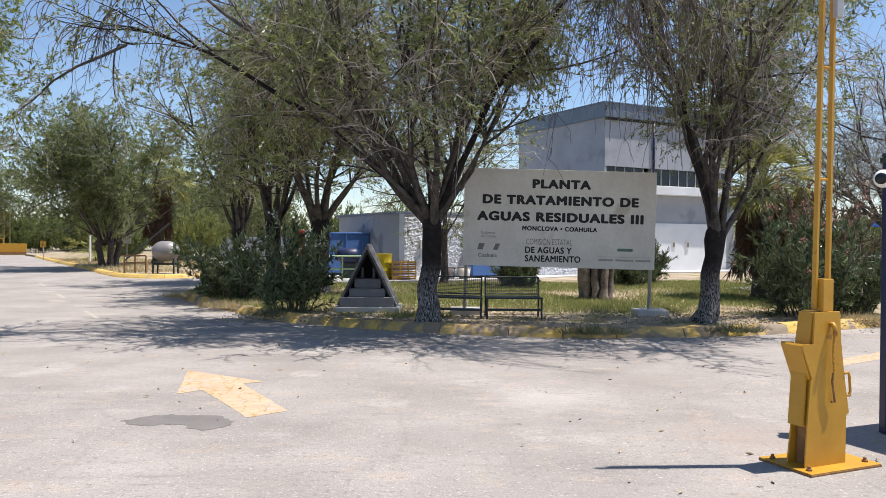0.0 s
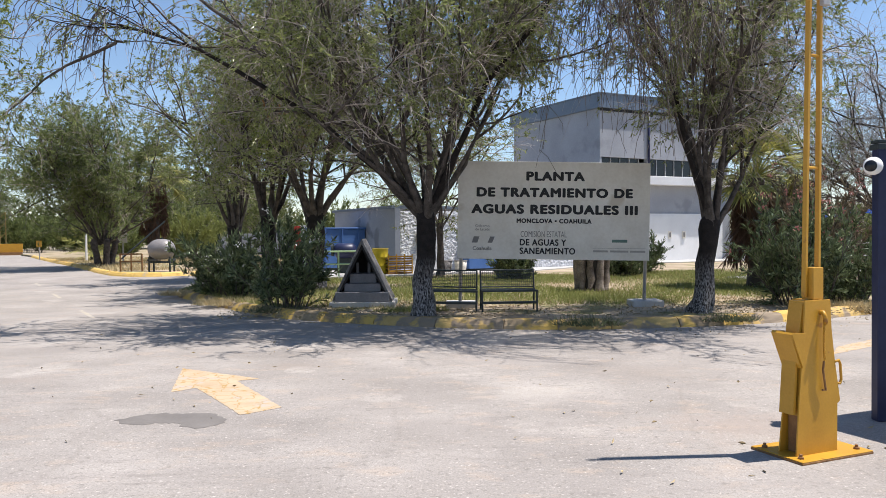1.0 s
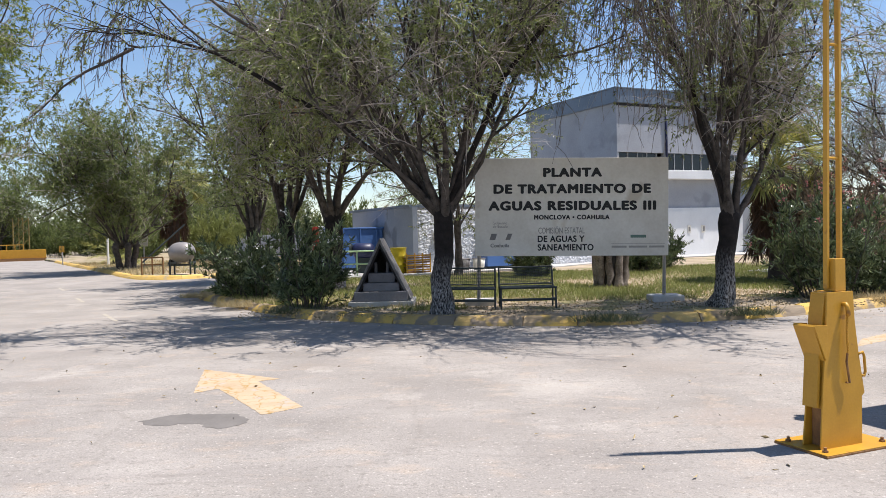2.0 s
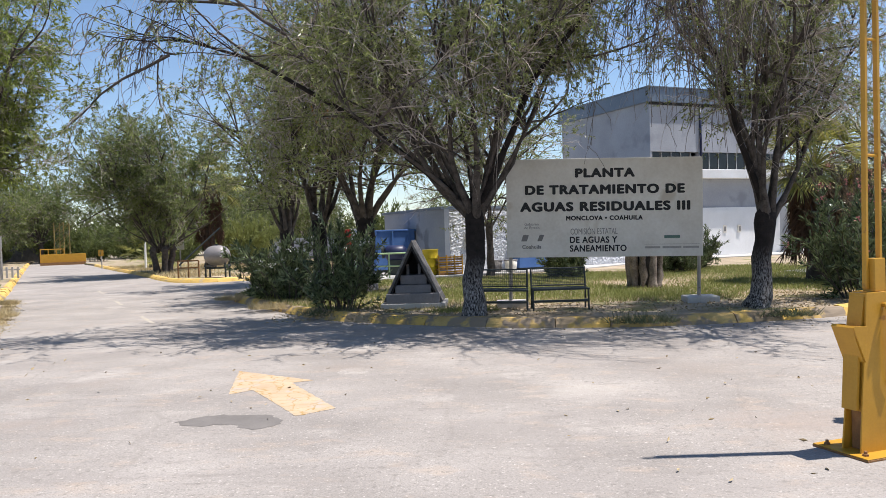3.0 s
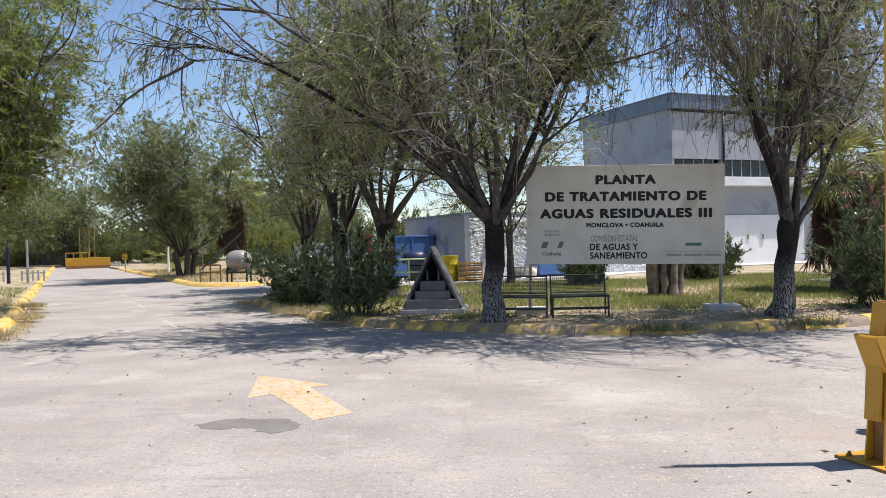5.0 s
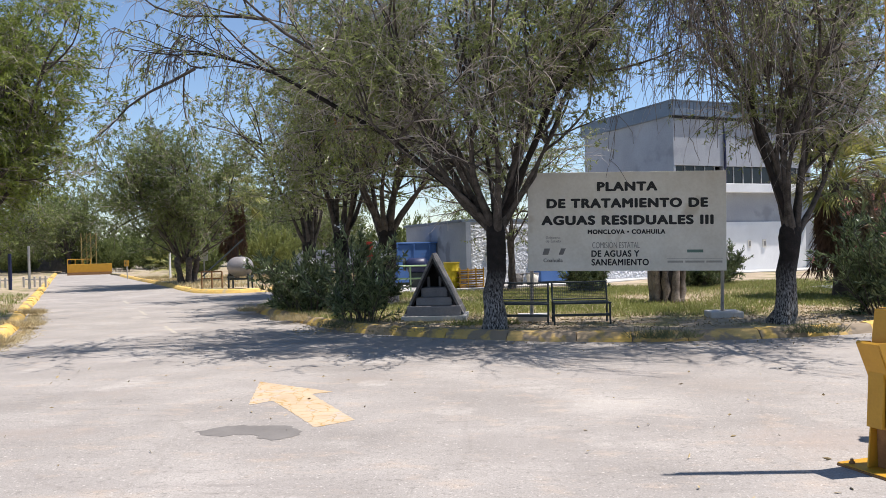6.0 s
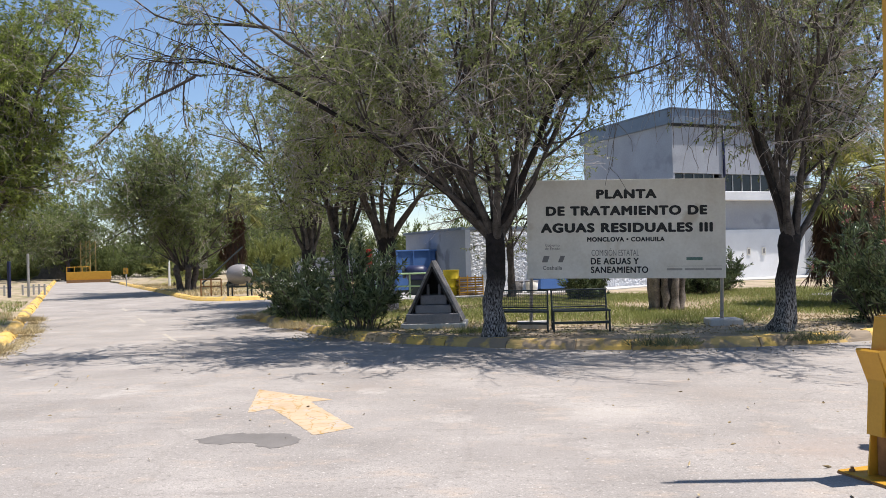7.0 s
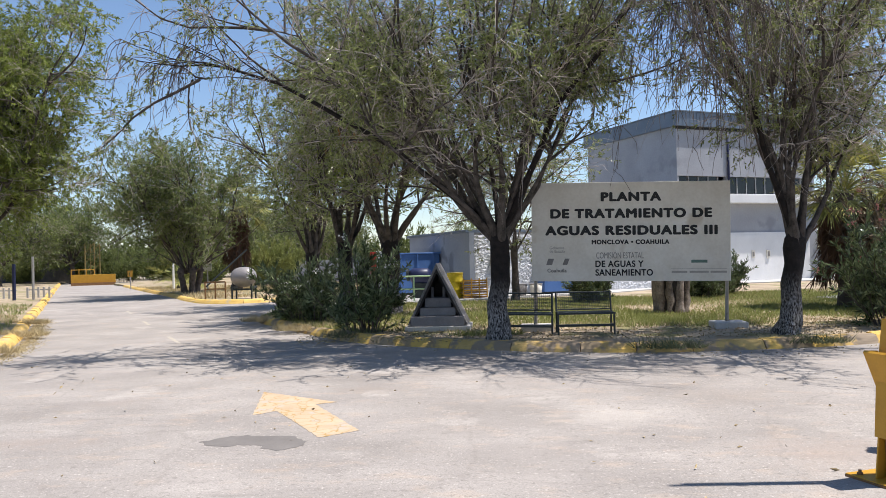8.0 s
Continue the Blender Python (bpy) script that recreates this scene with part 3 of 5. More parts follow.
def shrub(name, seed, m, label, radius=1.0, height=1.8, stems=46, leaf=(0.14, 0.028), shoots=10, per=24, leaf_mat="oleander", flowers=0, petal="petal", category="shrub", group=""):
    rng = np.random.default_rng(seed)
    root = thing(name, m, label, category, group)
    az, q = rng.uniform(0, 6.283, stems), np.sqrt(rng.random(stems))
    p = np.stack([np.cos(az) * q * radius * 0.5, np.sin(az) * q * radius * 0.5, np.full(stems, -0.06)], -1)
    inc = q * 0.5 + rng.normal(0, 0.08, stems)
    d = np.stack([np.sin(inc) * np.cos(az), np.sin(inc) * np.sin(az), np.cos(inc)], -1)
    L = height * rng.uniform(0.5, 1.18, stems)
    P0, W0 = grow(rng, p, d, L, 6, 0.1, 0.02)
    wood = [tubes(P0, L * 0 + 0.013, L * 0 + 0.005, 4)]
    p, d, _ = sprout(rng, P0, W0, shoots, 0.12, 0.55)
    L = height * 0.24 * rng.uniform(0.6, 1.3, len(p))
    P1, W1 = grow(rng, p, d, L, 4, 0.12, 0.04)
    wood.append(tubes(P1, L * 0 + 0.006, L * 0 + 0.003, 3))
    p, d, _ = sprout(rng, P1, W1, per, 0.05, 0.6)
    d[:, 2] += 0.25
    d = unit(d)
    tagged(add_mesh("branchwork", joined(wood), M["bark_far"], root), kind="stuff")
    tagged(add_mesh("foliage", leaves(rng, p, d, leaf[0], leaf[1]), M[leaf_mat], root), kind="stuff")
    if flowers:
        tips = P1[:, -1]
        order = np.argsort(-tips[:, 2] + rng.normal(0, 0.25 * height, len(tips)))[:flowers]
        c = np.repeat(tips[order], 10, 0) + rng.normal(0, 0.035, (flowers * 10, 3))
        tagged(add_mesh("blossom", leaves(rng, c, unit(rng.normal(0, 1, c.shape)), 0.05, 0.045), M[petal], root), kind="stuff")
    return root


def palm(name, seed, m, label, height=2.2, r=0.25, fans=26, fan_len=1.1, skirt=120):
    rng = np.random.default_rng(seed)
    root = thing(name, m, label, "palm tree")
    zs = np.linspace(-0.1, height, 12)
    part("trunk", tube([(0.03 * math.sin(z * 2), 0.02 * math.cos(z * 3), z) for z in zs], [r * (1.15 if i == 0 else 1 + 0.06 * (i % 2)) for i in range(12)], 12), M["bark_far"], root)
    stalk, blade = [], []
    az, inc = rng.uniform(0, 6.283, fans), rng.uniform(0.05, 1.9, fans)
    d = np.stack([np.sin(inc) * np.cos(az), np.sin(inc) * np.sin(az), np.cos(inc)], -1)
    p = np.tile([0, 0, height], (fans, 1)) + d * 0.1
    P, W = grow(rng, p, d, np.full(fans, fan_len * 0.9), 6, 0.04, -0.07)
    stalk.append(tubes(P, np.full(fans, 0.018), np.full(fans, 0.009), 4))
    end, way = P[:, -1], W[:, -1]
    side = unit(np.cross(way, np.array([0, 0, 1.0]) + rng.normal(0, 0.2, way.shape)))
    for a in np.linspace(-1.5, 1.5, 22):
        dd = unit(way * math.cos(a) + side * math.sin(a))
        B, V = grow(rng, end, dd, fan_len * rng.uniform(0.75, 1.0, fans) * (0.7 + 0.3 * math.cos(a)), 4, 0.03, -0.13)
        across = unit(np.cross(V[:, 0], np.cross(side, way)))
        w = np.array([0.012, 0.024, 0.017, 0.002])
        left, right = B + across[:, None] * w[None, :, None], B - across[:, None] * w[None, :, None]
        v = np.stack([left, right], 2).reshape(fans, -1, 3)
        f = np.array([[2 * i, 2 * i + 1, 2 * i + 3, 2 * i + 2] for i in range(3)])
        blade.append((v.reshape(-1, 3), (f[None] + np.arange(fans)[:, None, None] * 8).reshape(-1, 4)))
    tagged(add_mesh("stalkwork", joined(stalk), M["palm"], root), kind="stuff")
    tagged(add_mesh("frond_crown", joined(blade), M["palm"], root), kind="stuff")
    if skirt:
        az = rng.uniform(0, 6.283, skirt)
        z = rng.uniform(height * 0.45, height, skirt)
        p = np.stack([np.cos(az) * r, np.sin(az) * r, z], -1)
        d = np.stack([np.cos(az), np.sin(az), np.full(skirt, -0.6)], -1)
        P, W = grow(rng, p, d, rng.uniform(0.5, 1.0, skirt), 5, 0.1, -0.5)
        q, dd, _ = sprout(rng, P, W, 26, 0.2, 0.35)
        dd[:, 2] -= 0.8
        tagged(add_mesh("skirt", leaves(rng, q, unit(dd), 0.45, 0.03), M["skirt"], root, "hanging dead brown fronds"), kind="stuff")
    return root


def inside(poly, x, y):
    hit = np.zeros(len(x), bool)
    for (ax, ay), (bx, by) in zip(poly, poly[1:] + poly[:1]):
        cross = ((ay > y) != (by > y)) & (x < (bx - ax) * (y - ay) / (by - ay + 1e-12) + ax)
        hit ^= cross
    return hit


def blades(seed, x, y, z, height, lean=0.5, width=0.012):
    rng = np.random.default_rng(seed)
    n = len(x)
    p = np.stack([x, y, np.full(n, z)], -1)
    d = unit(np.stack([rng.normal(0, lean, n), rng.normal(0, lean, n), np.ones(n)], -1))
    side = unit(np.cross(d, rng.normal(0, 1, (n, 3)))) * width
    tip = p + d * (height * rng.uniform(0.5, 1.3, n))[:, None]
    return np.stack([p - side, p + side, tip], 1).reshape(-1, 3), np.arange(n * 3).reshape(-1, 3)


# ---- ground, road, islands ----
GRASS_Z = 0.13
KERB_MAIN = [(-4.6, 25.0), (-6.2, 23.6), (-7.3, 21.6), (-6.9, 20.1), (-5.6, 18.15), (-4.2, 16.1), (-3.2, 14.8), (-2.2, 14.1), (-1.1, 13.5), (0.4, 12.86), (2.2, 12.5), (4.5, 12.85), (6.2, 13.4),
             (7.4, 14.0), (8.5, 14.65), (14, 18.6), (30, 31), (60, 52)]
KERB_LEFT = [(-40, 9.5), (-14, 9.8), (-10.2, 10.6), (-9.3, 12.4), (-10.2, 14.9), (-12.2, 18.2), (-14.9, 22.6), (-19.4, 30.1), (-31.2, 49.5), (-46, 74)]
KERB_FAR = [(-32, 60), (-25.9, 50.4), (-21.2, 43.3), (-17.7, 38.0), (-13.6, 31.2), (-11.9, 29.9), (-10.3, 30.2), (-7, 33.4), (-2, 38.0)]


def inset(line, by):
    """The rounded line, moved to its left."""
    pts = [Vector(p) for p in rounded(line)]
    out = []
    for i, p in enumerate(pts):
        d = (pts[min(i + 1, len(pts) - 1)] - pts[max(i - 1, 0)]).normalized()
        out.append((p.x - d.y * by, p.y + d.x * by))
    return out


ISLAND_MAIN = inset(KERB_MAIN, 0.2) + [(60, 140), (-4, 140), (-4, 40)]
ISLAND_LEFT = inset(KERB_LEFT, 0.2) + [(-60, 100), (-140, 100), (-140, 9.5)]
ISLAND_FAR = inset(KERB_FAR, 0.2) + [(0, 140), (-36, 140), (-36, 66)]
APRON = [(-7.5, 24.3), (-3.5, 25.6), (0.3, 27.3), (3.1, 28.7), (6.2, 32.2), (10.0, 35.4), (14, 37.0), (30, 44), (30, 60), (-4.5, 60), (-7.5, 40)]

bm = bmesh.new()
for x, y in ((-900, -500), (900, -500), (900, 1600), (-900, 1600)):
    bm.verts.new((x, y, -0.03))
bm.faces.new(bm.verts)
solid("ground", bm, M["earth_far"], "pale dry earth reaching to the horizon", "ground", kind="structure")
solid("road", slab([(-70, -40), (60, -40), (60, 58), (-20, 62), (-60, 90), (-70, 90)], -0.2, 0.0), M["asphalt"], "pale sun-bleached worn asphalt yard and road", "road", kind="structure")


def island(name, outline, label):
    return solid(name, slab(outline, -0.15, GRASS_Z), M["dirt"], label, "ground", kind="structure")


island("island", ISLAND_MAIN, "planted island of dry earth with patchy grass")
island("verge", ISLAND_LEFT, "dry earth verge beside the road")
island("far_island", ISLAND_FAR, "planted ground of dry earth behind the road")
solid("apron", slab(APRON, -0.1, 0.17), M["concrete"], "pale concrete apron before the buildings", "pavement", kind="structure")


def kerb_stone(rings_at, rng):
    """One kerb stone along a few stations, with a sloping, worn face."""
    bm = bmesh.new()
    h = 0.16 + rng.uniform(-0.016, 0.016)
    sink = rng.uniform(-0.02, 0.02)
    rings = []
    for k, (p, w) in enumerate(rings_at):
        side = Vector((w.y, -w.x, 0))
        worn = 0.012 if k in (0, len(rings_at) - 1) else 0.0
        prof = [(0.03, -0.1), (0.0 - worn, 0.0), (-0.03 - worn, 0.055), (-0.085 - worn, h - 0.04), (-0.125, h - 0.012 - worn), (-0.17, h - worn), (-0.27, h - worn), (-0.29, h - 0.02), (-0.29, -0.1)]
        rings.append([bm.verts.new(p + side * (o + sink + rng.uniform(-0.008, 0.008)) + Z * (z + (rng.uniform(-0.007, 0.007) if z > 0.02 else 0))) for o, z in prof])
    for a, b in zip(rings, rings[1:]):
        for i in range(len(a) - 1):
            bm.faces.new((a[i], a[i + 1], b[i + 1], b[i]))
    bm.faces.new(rings[0])
    bm.faces.new(rings[-1][::-1])
    bmesh.ops.recalc_face_normals(bm, faces=bm.faces)
    return bm


def kerb(name, line, label, seed, bare, paint="kerb"):
    """Kerb stones of uneven length along a line; the road lies to the right of the line."""
    rng = random.Random(seed)
    root = tagged(new(name), label, "kerb", kind="structure")
    path = ring_path(rounded(line), 0.3)
    i = 0
    while i < len(path) - 2:
        n = rng.choice((2, 3, 3, 4, 4))
        run = path[i:i + n + 1]
        if len(run) > 1:
            gap = 0.007
            a, b = run[0][0] + run[0][1] * gap, run[-1][0] - run[-1][1] * gap
            run = [(a, run[0][1])] + run[1:-1] + [(b, run[-1][1])]
            kind = M["kerb_bare"] if rng.random() < bare else M[paint]
            ob = new("kerb_stone", mesh_of("kerb_stone", kerb_stone(run, rng), kind))
            ob.parent = root
        i += n


kerb("kerb_main", KERB_MAIN, "worn yellow-painted concrete kerb round the planted island", 3, 0.55)
kerb("kerb_left", [(x, y) for x, y in KERB_LEFT], "yellow-painted concrete kerb along the verge", 5, 0.3, "kerb_fresh")
kerb("kerb_far", KERB_FAR, "yellow-painted concrete kerb round the far island", 7, 0.0, "kerb_fresh")


def ragged(outline, step, by, seed):
    """The outline with worn, uneven edges."""
    rng = random.Random(seed)
    out = []
    for (ax, ay), (bx, by2) in zip(outline, outline[1:] + outline[:1]):
        n = max(1, int(math.hypot(bx - ax, by2 - ay) / step))
        for i in range(n):
            s = i / n
            out.append((ax + (bx - ax) * s + rng.gauss(0, by), ay + (by2 - ay) * s + rng.gauss(0, by)))
    return out


def flat_mark(name, outline, material, label, category, z=0.0025, wear=0.006):
    outline = ragged(outline, 0.04, wear, 4)
    bm = bmesh.new()
    bm.faces.new([bm.verts.new((x, y, z)) for x, y in outline])
    bmesh.ops.recalc_face_normals(bm, faces=bm.faces)
    if bm.faces[:][0].normal.z < 0:
        bmesh.ops.reverse_faces(bm, faces=bm.faces)
    return solid(name, bm, material, label, category)


flat_mark("road_arrow", [(-3.07, 9.26), (-2.72, 7.86), (-2.52, 8.06), (-1.74, 6.83), (-1.43, 7.12), (-2.19, 8.42), (-1.97, 8.55)], M["road_paint"], "faded cracked yellow arrow painted on the asphalt", "road marking")
flat_mark("road_arrow", [(5.1, 9.85), (5.5, 10.5), (7.3, 11.9), (7.1, 11.3)], M["road_paint"], "faded yellow stripe of a second painted arrow", "road marking")
for k in range(3):
    a, d = Vector((-6.8, 15.1)) + Vector((-1.42, 2.27)) * 1.0 * (k * 2.15), Vector((-0.53, 0.85))
    n = Vector((0.85, 0.53)) * 0.045
    b = a + d * 1.9
    flat_mark("lane_dash", [tuple(a + n), tuple(b + n), tuple(b - n), tuple(a - n)], M["road_faint"], "almost worn away yellow lane dash", "road marking")
stain = [(-2.80, 6.68), (-2.66, 6.84), (-2.47, 6.95), (-2.24, 6.9), (-2.0, 6.93), (-1.9, 6.78), (-1.79, 6.62), (-1.84, 6.45), (-1.98, 6.36), (-2.12, 6.42), (-2.2, 6.56), (-2.36, 6.56), (-2.5, 6.5), (-2.7, 6.55)]
flat_mark("oil_stain", rounded(stain + stain[:1], 2)[:-1], M["stain"], "dark grey oil stain soaked into the asphalt", "stain", 0.002, 0.014)

# ---- the entrance sign ----


def lettering(parent, text, cx, cz, width, height, material, bold=0.0):
    """Words as thin raised letters, fitted to a width and a capital height, on the front of a panel."""
    cu = bpy.data.curves.new("letters", "FONT")
    cu.body, cu.size, cu.align_x, cu.space_character = text, 1.0, "CENTER", 1.0 + 3.2 * bold
    tmp = bpy.data.objects.new("letters", cu)
    scene.collection.objects.link(tmp)
    dg = bpy.context.evaluated_depsgraph_get()
    me = bpy.data.meshes.new_from_object(tmp.evaluated_get(dg))
    bpy.data.objects.remove(tmp)
    co = np.array([v.co[:] for v in me.vertices])
    lo, hi = co.min(0), co.max(0)
    cap = 0.729 + 2 * bold
    sx, sz = width / (hi[0] - lo[0]), height / cap
    # split into single letters
    whole = bmesh.new()
    whole.from_mesh(me)
    whole.verts.ensure_lookup_table()
    group, spans = {}, []
    for v in whole.verts:
        if v.index in group:
            continue
        todo, got = [v], []
        group[v.index] = len(spans)
        while todo:
            q = todo.pop()
            got.append(q)
            for e in q.link_edges:
                o = e.other_vert(q)
                if o.index not in group:
                    group[o.index] = len(spans)
                    todo.append(o)
        spans.append([min(q.co.x for q in got), max(q.co.x for q in got), [q.index for q in got]])
    letters = []
    for x0, x1, ids in sorted(spans):
        if letters and min(x1, letters[-1][1]) - x0 > 0.6 * min(x1 - x0, letters[-1][1] - letters[-1][0]):
            letters[-1][1] = max(x1, letters[-1][1])
            letters[-1][2] += ids
        else:
            letters.append([x0, x1, ids])
    for x0, x1, ids in letters:
        keep = set(ids)
        one = whole.copy()
        one.verts.ensure_lookup_table()
        bmesh.ops.delete(one, geom=[v for v in one.verts if v.index not in keep], context="VERTS")
        strokes = bmesh.new()
        for k, (ox, oz) in enumerate([(0, 0)] + [(1.25 * math.cos(q * math.pi / 4), math.sin(q * math.pi / 4)) for q in range(8)] if bold else [(0, 0)]):
            at_vert = {v: strokes.verts.new(((v.co.x + ox * bold - (lo[0] + hi[0]) / 2) * sx + cx, -0.024 - 0.0004 * k, (v.co.y + oz * bold - 0.3645) * sz + cz)) for v in one.verts}
            for f in one.faces:
                strokes.faces.new([at_vert[v] for v in f.verts])
        one.free()
        part("letter", strokes, material, parent)
    whole.free()


SIGN = pose(2.31, 15.2, 2.03, 0, 1.2, 0)
sign = thing("entrance_sign", SIGN, "large white sheet sign with black capitals on two posts", "sign")
SW, SH = 3.80, 1.93
panel = part("panel", box(-SW / 2, SW / 2, -0.02, 0.02, -SH / 2, SH / 2, 0.004), M["sign"], sign)
for z in (-SH / 2, SH / 2):
    part("rail", box(-SW / 2, SW / 2, 0.021, 0.06, z - (0.04 if z > 0 else 0), z + (0 if z > 0 else 0.04)), M["post"], sign)
for x in (-1.83, 1.84):
    part("post", tube([(x, 0.075, -1.92), (x + 0.02, 0.075, SH / 2 - 0.05)], 0.035, 10), M["post"], sign, "dull galvanised steel post", True)
PX = 3.80 / 338


def at(px, py):
    return (px - 991) * PX, (384.5 - py) * PX * 1.0


for text, x0, x1, y0, y1, material, bold in (
        ("PLANTA", 943, 1043, 315, 332, "black", 0.052), ("DE TRATAMIENTO DE", 856, 1128, 343.5, 361, "black", 0.052),
        ("AGUAS RESIDUALES III", 847, 1137, 373, 390.5, "black", 0.052), ("MONCLOVA \u2022 COAHUILA", 926, 1057, 398, 406.5, "black", 0.045),
        ("Gobierno", 853, 878, 409.5, 414.5, "grey_ink", 0.0), ("de Estado", 853, 879, 415.5, 420.5, "grey_ink", 0.0), ("Coahuila", 849, 882, 448, 455, "grey_ink", 0.02),
        ("COMISI\u00d3N ESTATAL", 933, 1014, 420, 431, "grey_ink", 0.0), ("DE AGUAS Y", 932, 1013, 434, 446, "black", 0.028),
        ("SANEAMIENTO", 932, 1029, 449, 461, "black", 0.028)):
    cx, cz = at((x0 + x1) / 2, (y0 + y1) / 2)
    lettering(panel, text, cx, cz, (x1 - x0) * PX, (y1 - y0) * PX, M[material], bold)


def bar(parent, x0, x1, y0, y1, material, slant=0.0):
    (ax, az), (bx, bz) = at(x0, y1), at(x1, y0)
    bm = prism([(ax, az), (bx, az), (bx + slant, bz), (ax + slant, bz)], -0.024, -0.021)
    return part("printed_bar", bm, M[material], parent)


for x0, x1, y0, y1, material, slant in ((847, 857, 431, 442, "grey_ink", 0.04), (875, 883, 431, 442, "grey_ink", 0.05),
                                        (1094, 1121, 434, 439, "green_ink", 0), (1061, 1087, 453, 456.5, "pale_ink", 0), (1091, 1123, 453, 456.5, "pale_ink", 0),
                                        (1126, 1153, 453, 456.5, "pale_ink", 0), (1060, 1154, 449, 449.6, "pale_ink", 0)):
    bar(panel, x0, x1, y0, y1, material, slant)
for x, w in ((0.47, 0.62), (4.13, 0.62)):
    solid("concrete_footing", box(x - w / 2, x + w / 2, 14.98, 15.52, GRASS_Z - 0.1, GRASS_Z + 0.12, 0.025), M["concrete"], "rough concrete footing of the sign post in the dirt", "footing", group="footings of the sign")

# ---- the boom barrier ----


def barrier():
    m = Matrix.Translation((2.525, 5.225, 0)) @ pose(0, 0, 0, 0, 0, math.degrees(math.atan2(0.27, 0.63)))
    root = thing("boom_barrier", m, "yellow steel boom barrier with raised double-tube arm", "barrier")
    part("plate_edge", box(-0.026, 0.668, -0.02, 0.444, 0.0, 0.015, 0.003), M["rust_shade"], root, "brown lower layer of the base plate")
    plate = part("base_plate", box(-0.024, 0.666, -0.018, 0.442, 0.0155, 0.023, 0.003), M["yellow"], root)
    for x, y in ((0.036, 0.052), (0.596, 0.062), (0.036, 0.372), (0.596, 0.372)):
        bolt = tube([(x, y, 0.02), (x, y, 0.036)], 0.022, 6)
        tube([(x, y, 0.034), (x, y, 0.055)], 0.011, 8, bolt)
        part("bolt", bolt, M["rust_shade"], plate, "rusty anchor bolt")
    # flared front and back cheeks with the narrower box between them
    cheek = [(0.05, 0.022), (0.447, 0.022), (0.45, 0.36), (0.477, 0.38), (0.422, 0.68), (0.39, 0.90), (0.376, 1.11), (0.13, 1.11), (0.118, 0.90), (0.1, 0.66), (0.075, 0.40)]
    part("front_cheek", prism(cheek, 0.10, 0.112, bevel=0.002), M["yellow"], root)
    back_cheek = [(x if x > 0.2 else x + 0.05 * min(1.0, z), z) for x, z in cheek]
    part("back_cheek", prism(back_cheek, 0.25, 0.262, bevel=0.002), M["yellow"], root)
    part("housing", prism([(0.085, 0.30), (0.42, 0.30), (0.40, 0.7), (0.36, 1.105), (0.14, 1.105), (0.112, 0.7)], 0.113, 0.249), M["yellow"], root)
    part("side_cover", prism([(0.04, 0.31), (0.066, 0.31), (0.086, 0.66), (0.15, 1.09), (0.135, 1.09), (0.066, 0.66)], 0.125, 0.245), M["yellow"], root)
    # the brown here imitates the shade inside the foot
    part("counterweight_column", box(0.125, 0.2, 0.13, 0.24, 0.024, 0.30), M["rust_shade"], root, "column inside the foot, its shade put in as brown")
    # flared catch on the left side
    wing = [(0.098, 0.64), (0.118, 0.885), (0.005, 0.893), (-0.005, 0.88)]
    catch = prism(wing, 0.087, 0.098, bevel=0.001)
    prism(wing, 0.263, 0.275, catch, bevel=0.001)
    prism([(-0.005, 0.88), (0.085, 0.64), (0.093, 0.646), (0.007, 0.893)], 0.099, 0.262, catch)
    part("catch", catch, M["yellow"], root, "flared yellow steel catch")
    # upper stub and arm
    part("arm_socket", box(0.232, 0.332, 0.12, 0.22, 1.111, 1.34, 0.004), M["yellow"], root)
    top = 4.35
    for x0, x1 in ((0.212, 0.275), (0.34, 0.372)):
        lean = math.degrees(math.atan2(x1 - x0, top - 1.13))
        arm = part("arm_tube", box(-0.012, 0.012, -0.018, 0.018, 0, top - 1.13, 0.003, m=pose(x0, 0.18, 1.13, 0, lean, 0)), M["yellow"], root)
    for z in (2.05, 2.85, 3.6):
        s = (z - 1.13) / (top - 1.13)
        part("rung", tube([(0.212 + 0.063 * s, 0.18, z), (0.34 + 0.032 * s, 0.18, z)], 0.011, 8), M["yellow"], arm)
    part("lamp_box", box(0.33, 0.40, 0.12, 0.158, 3.2, 3.36, 0.006), M["post"], root, "grey box clamped to the arm")
    # hook, chain and pin, handle
    hook = part("hook", tube([(0.275, 0.098, 1.02), (0.275, 0.075, 1.025), (0.275, 0.06, 1.0), (0.28, 0.06, 0.965), (0.29, 0.07, 0.95)], 0.016, 8), M["yellow"], root, smooth=True)
    for i in range(16):
        z = 0.985 - i * 0.0195
        x = 0.292 - 0.012 * math.sin(i * 0.2)
        ring = [(x + (0.011 if i % 2 else 0.004) * math.cos(q), 0.072 + (0.004 if i % 2 else 0.011) * math.cos(q), z + 0.015 * math.sin(q)) for q in (j * math.pi / 4 for j in range(9))]
        part("chain_link", tube(ring, 0.0035, 5, cap=False), M["yellow"], hook)
    part("pin", tube([(0.285, 0.075, 0.68), (0.275, 0.075, 0.62), (0.309, 0.08, 0.47), (0.275, 0.08, 0.475)], 0.008, 7), M["rust_shade"], root, "rusty locking pin on the chain")
    part("handle", tube([(0.42, 0.105, 0.66), (0.468, 0.105, 0.67), (0.482, 0.105, 0.64), (0.492, 0.105, 0.53), (0.48, 0.105, 0.50), (0.455, 0.105, 0.505)], 0.010, 8), M["yellow"], root, smooth=True)
    return root


barrier()

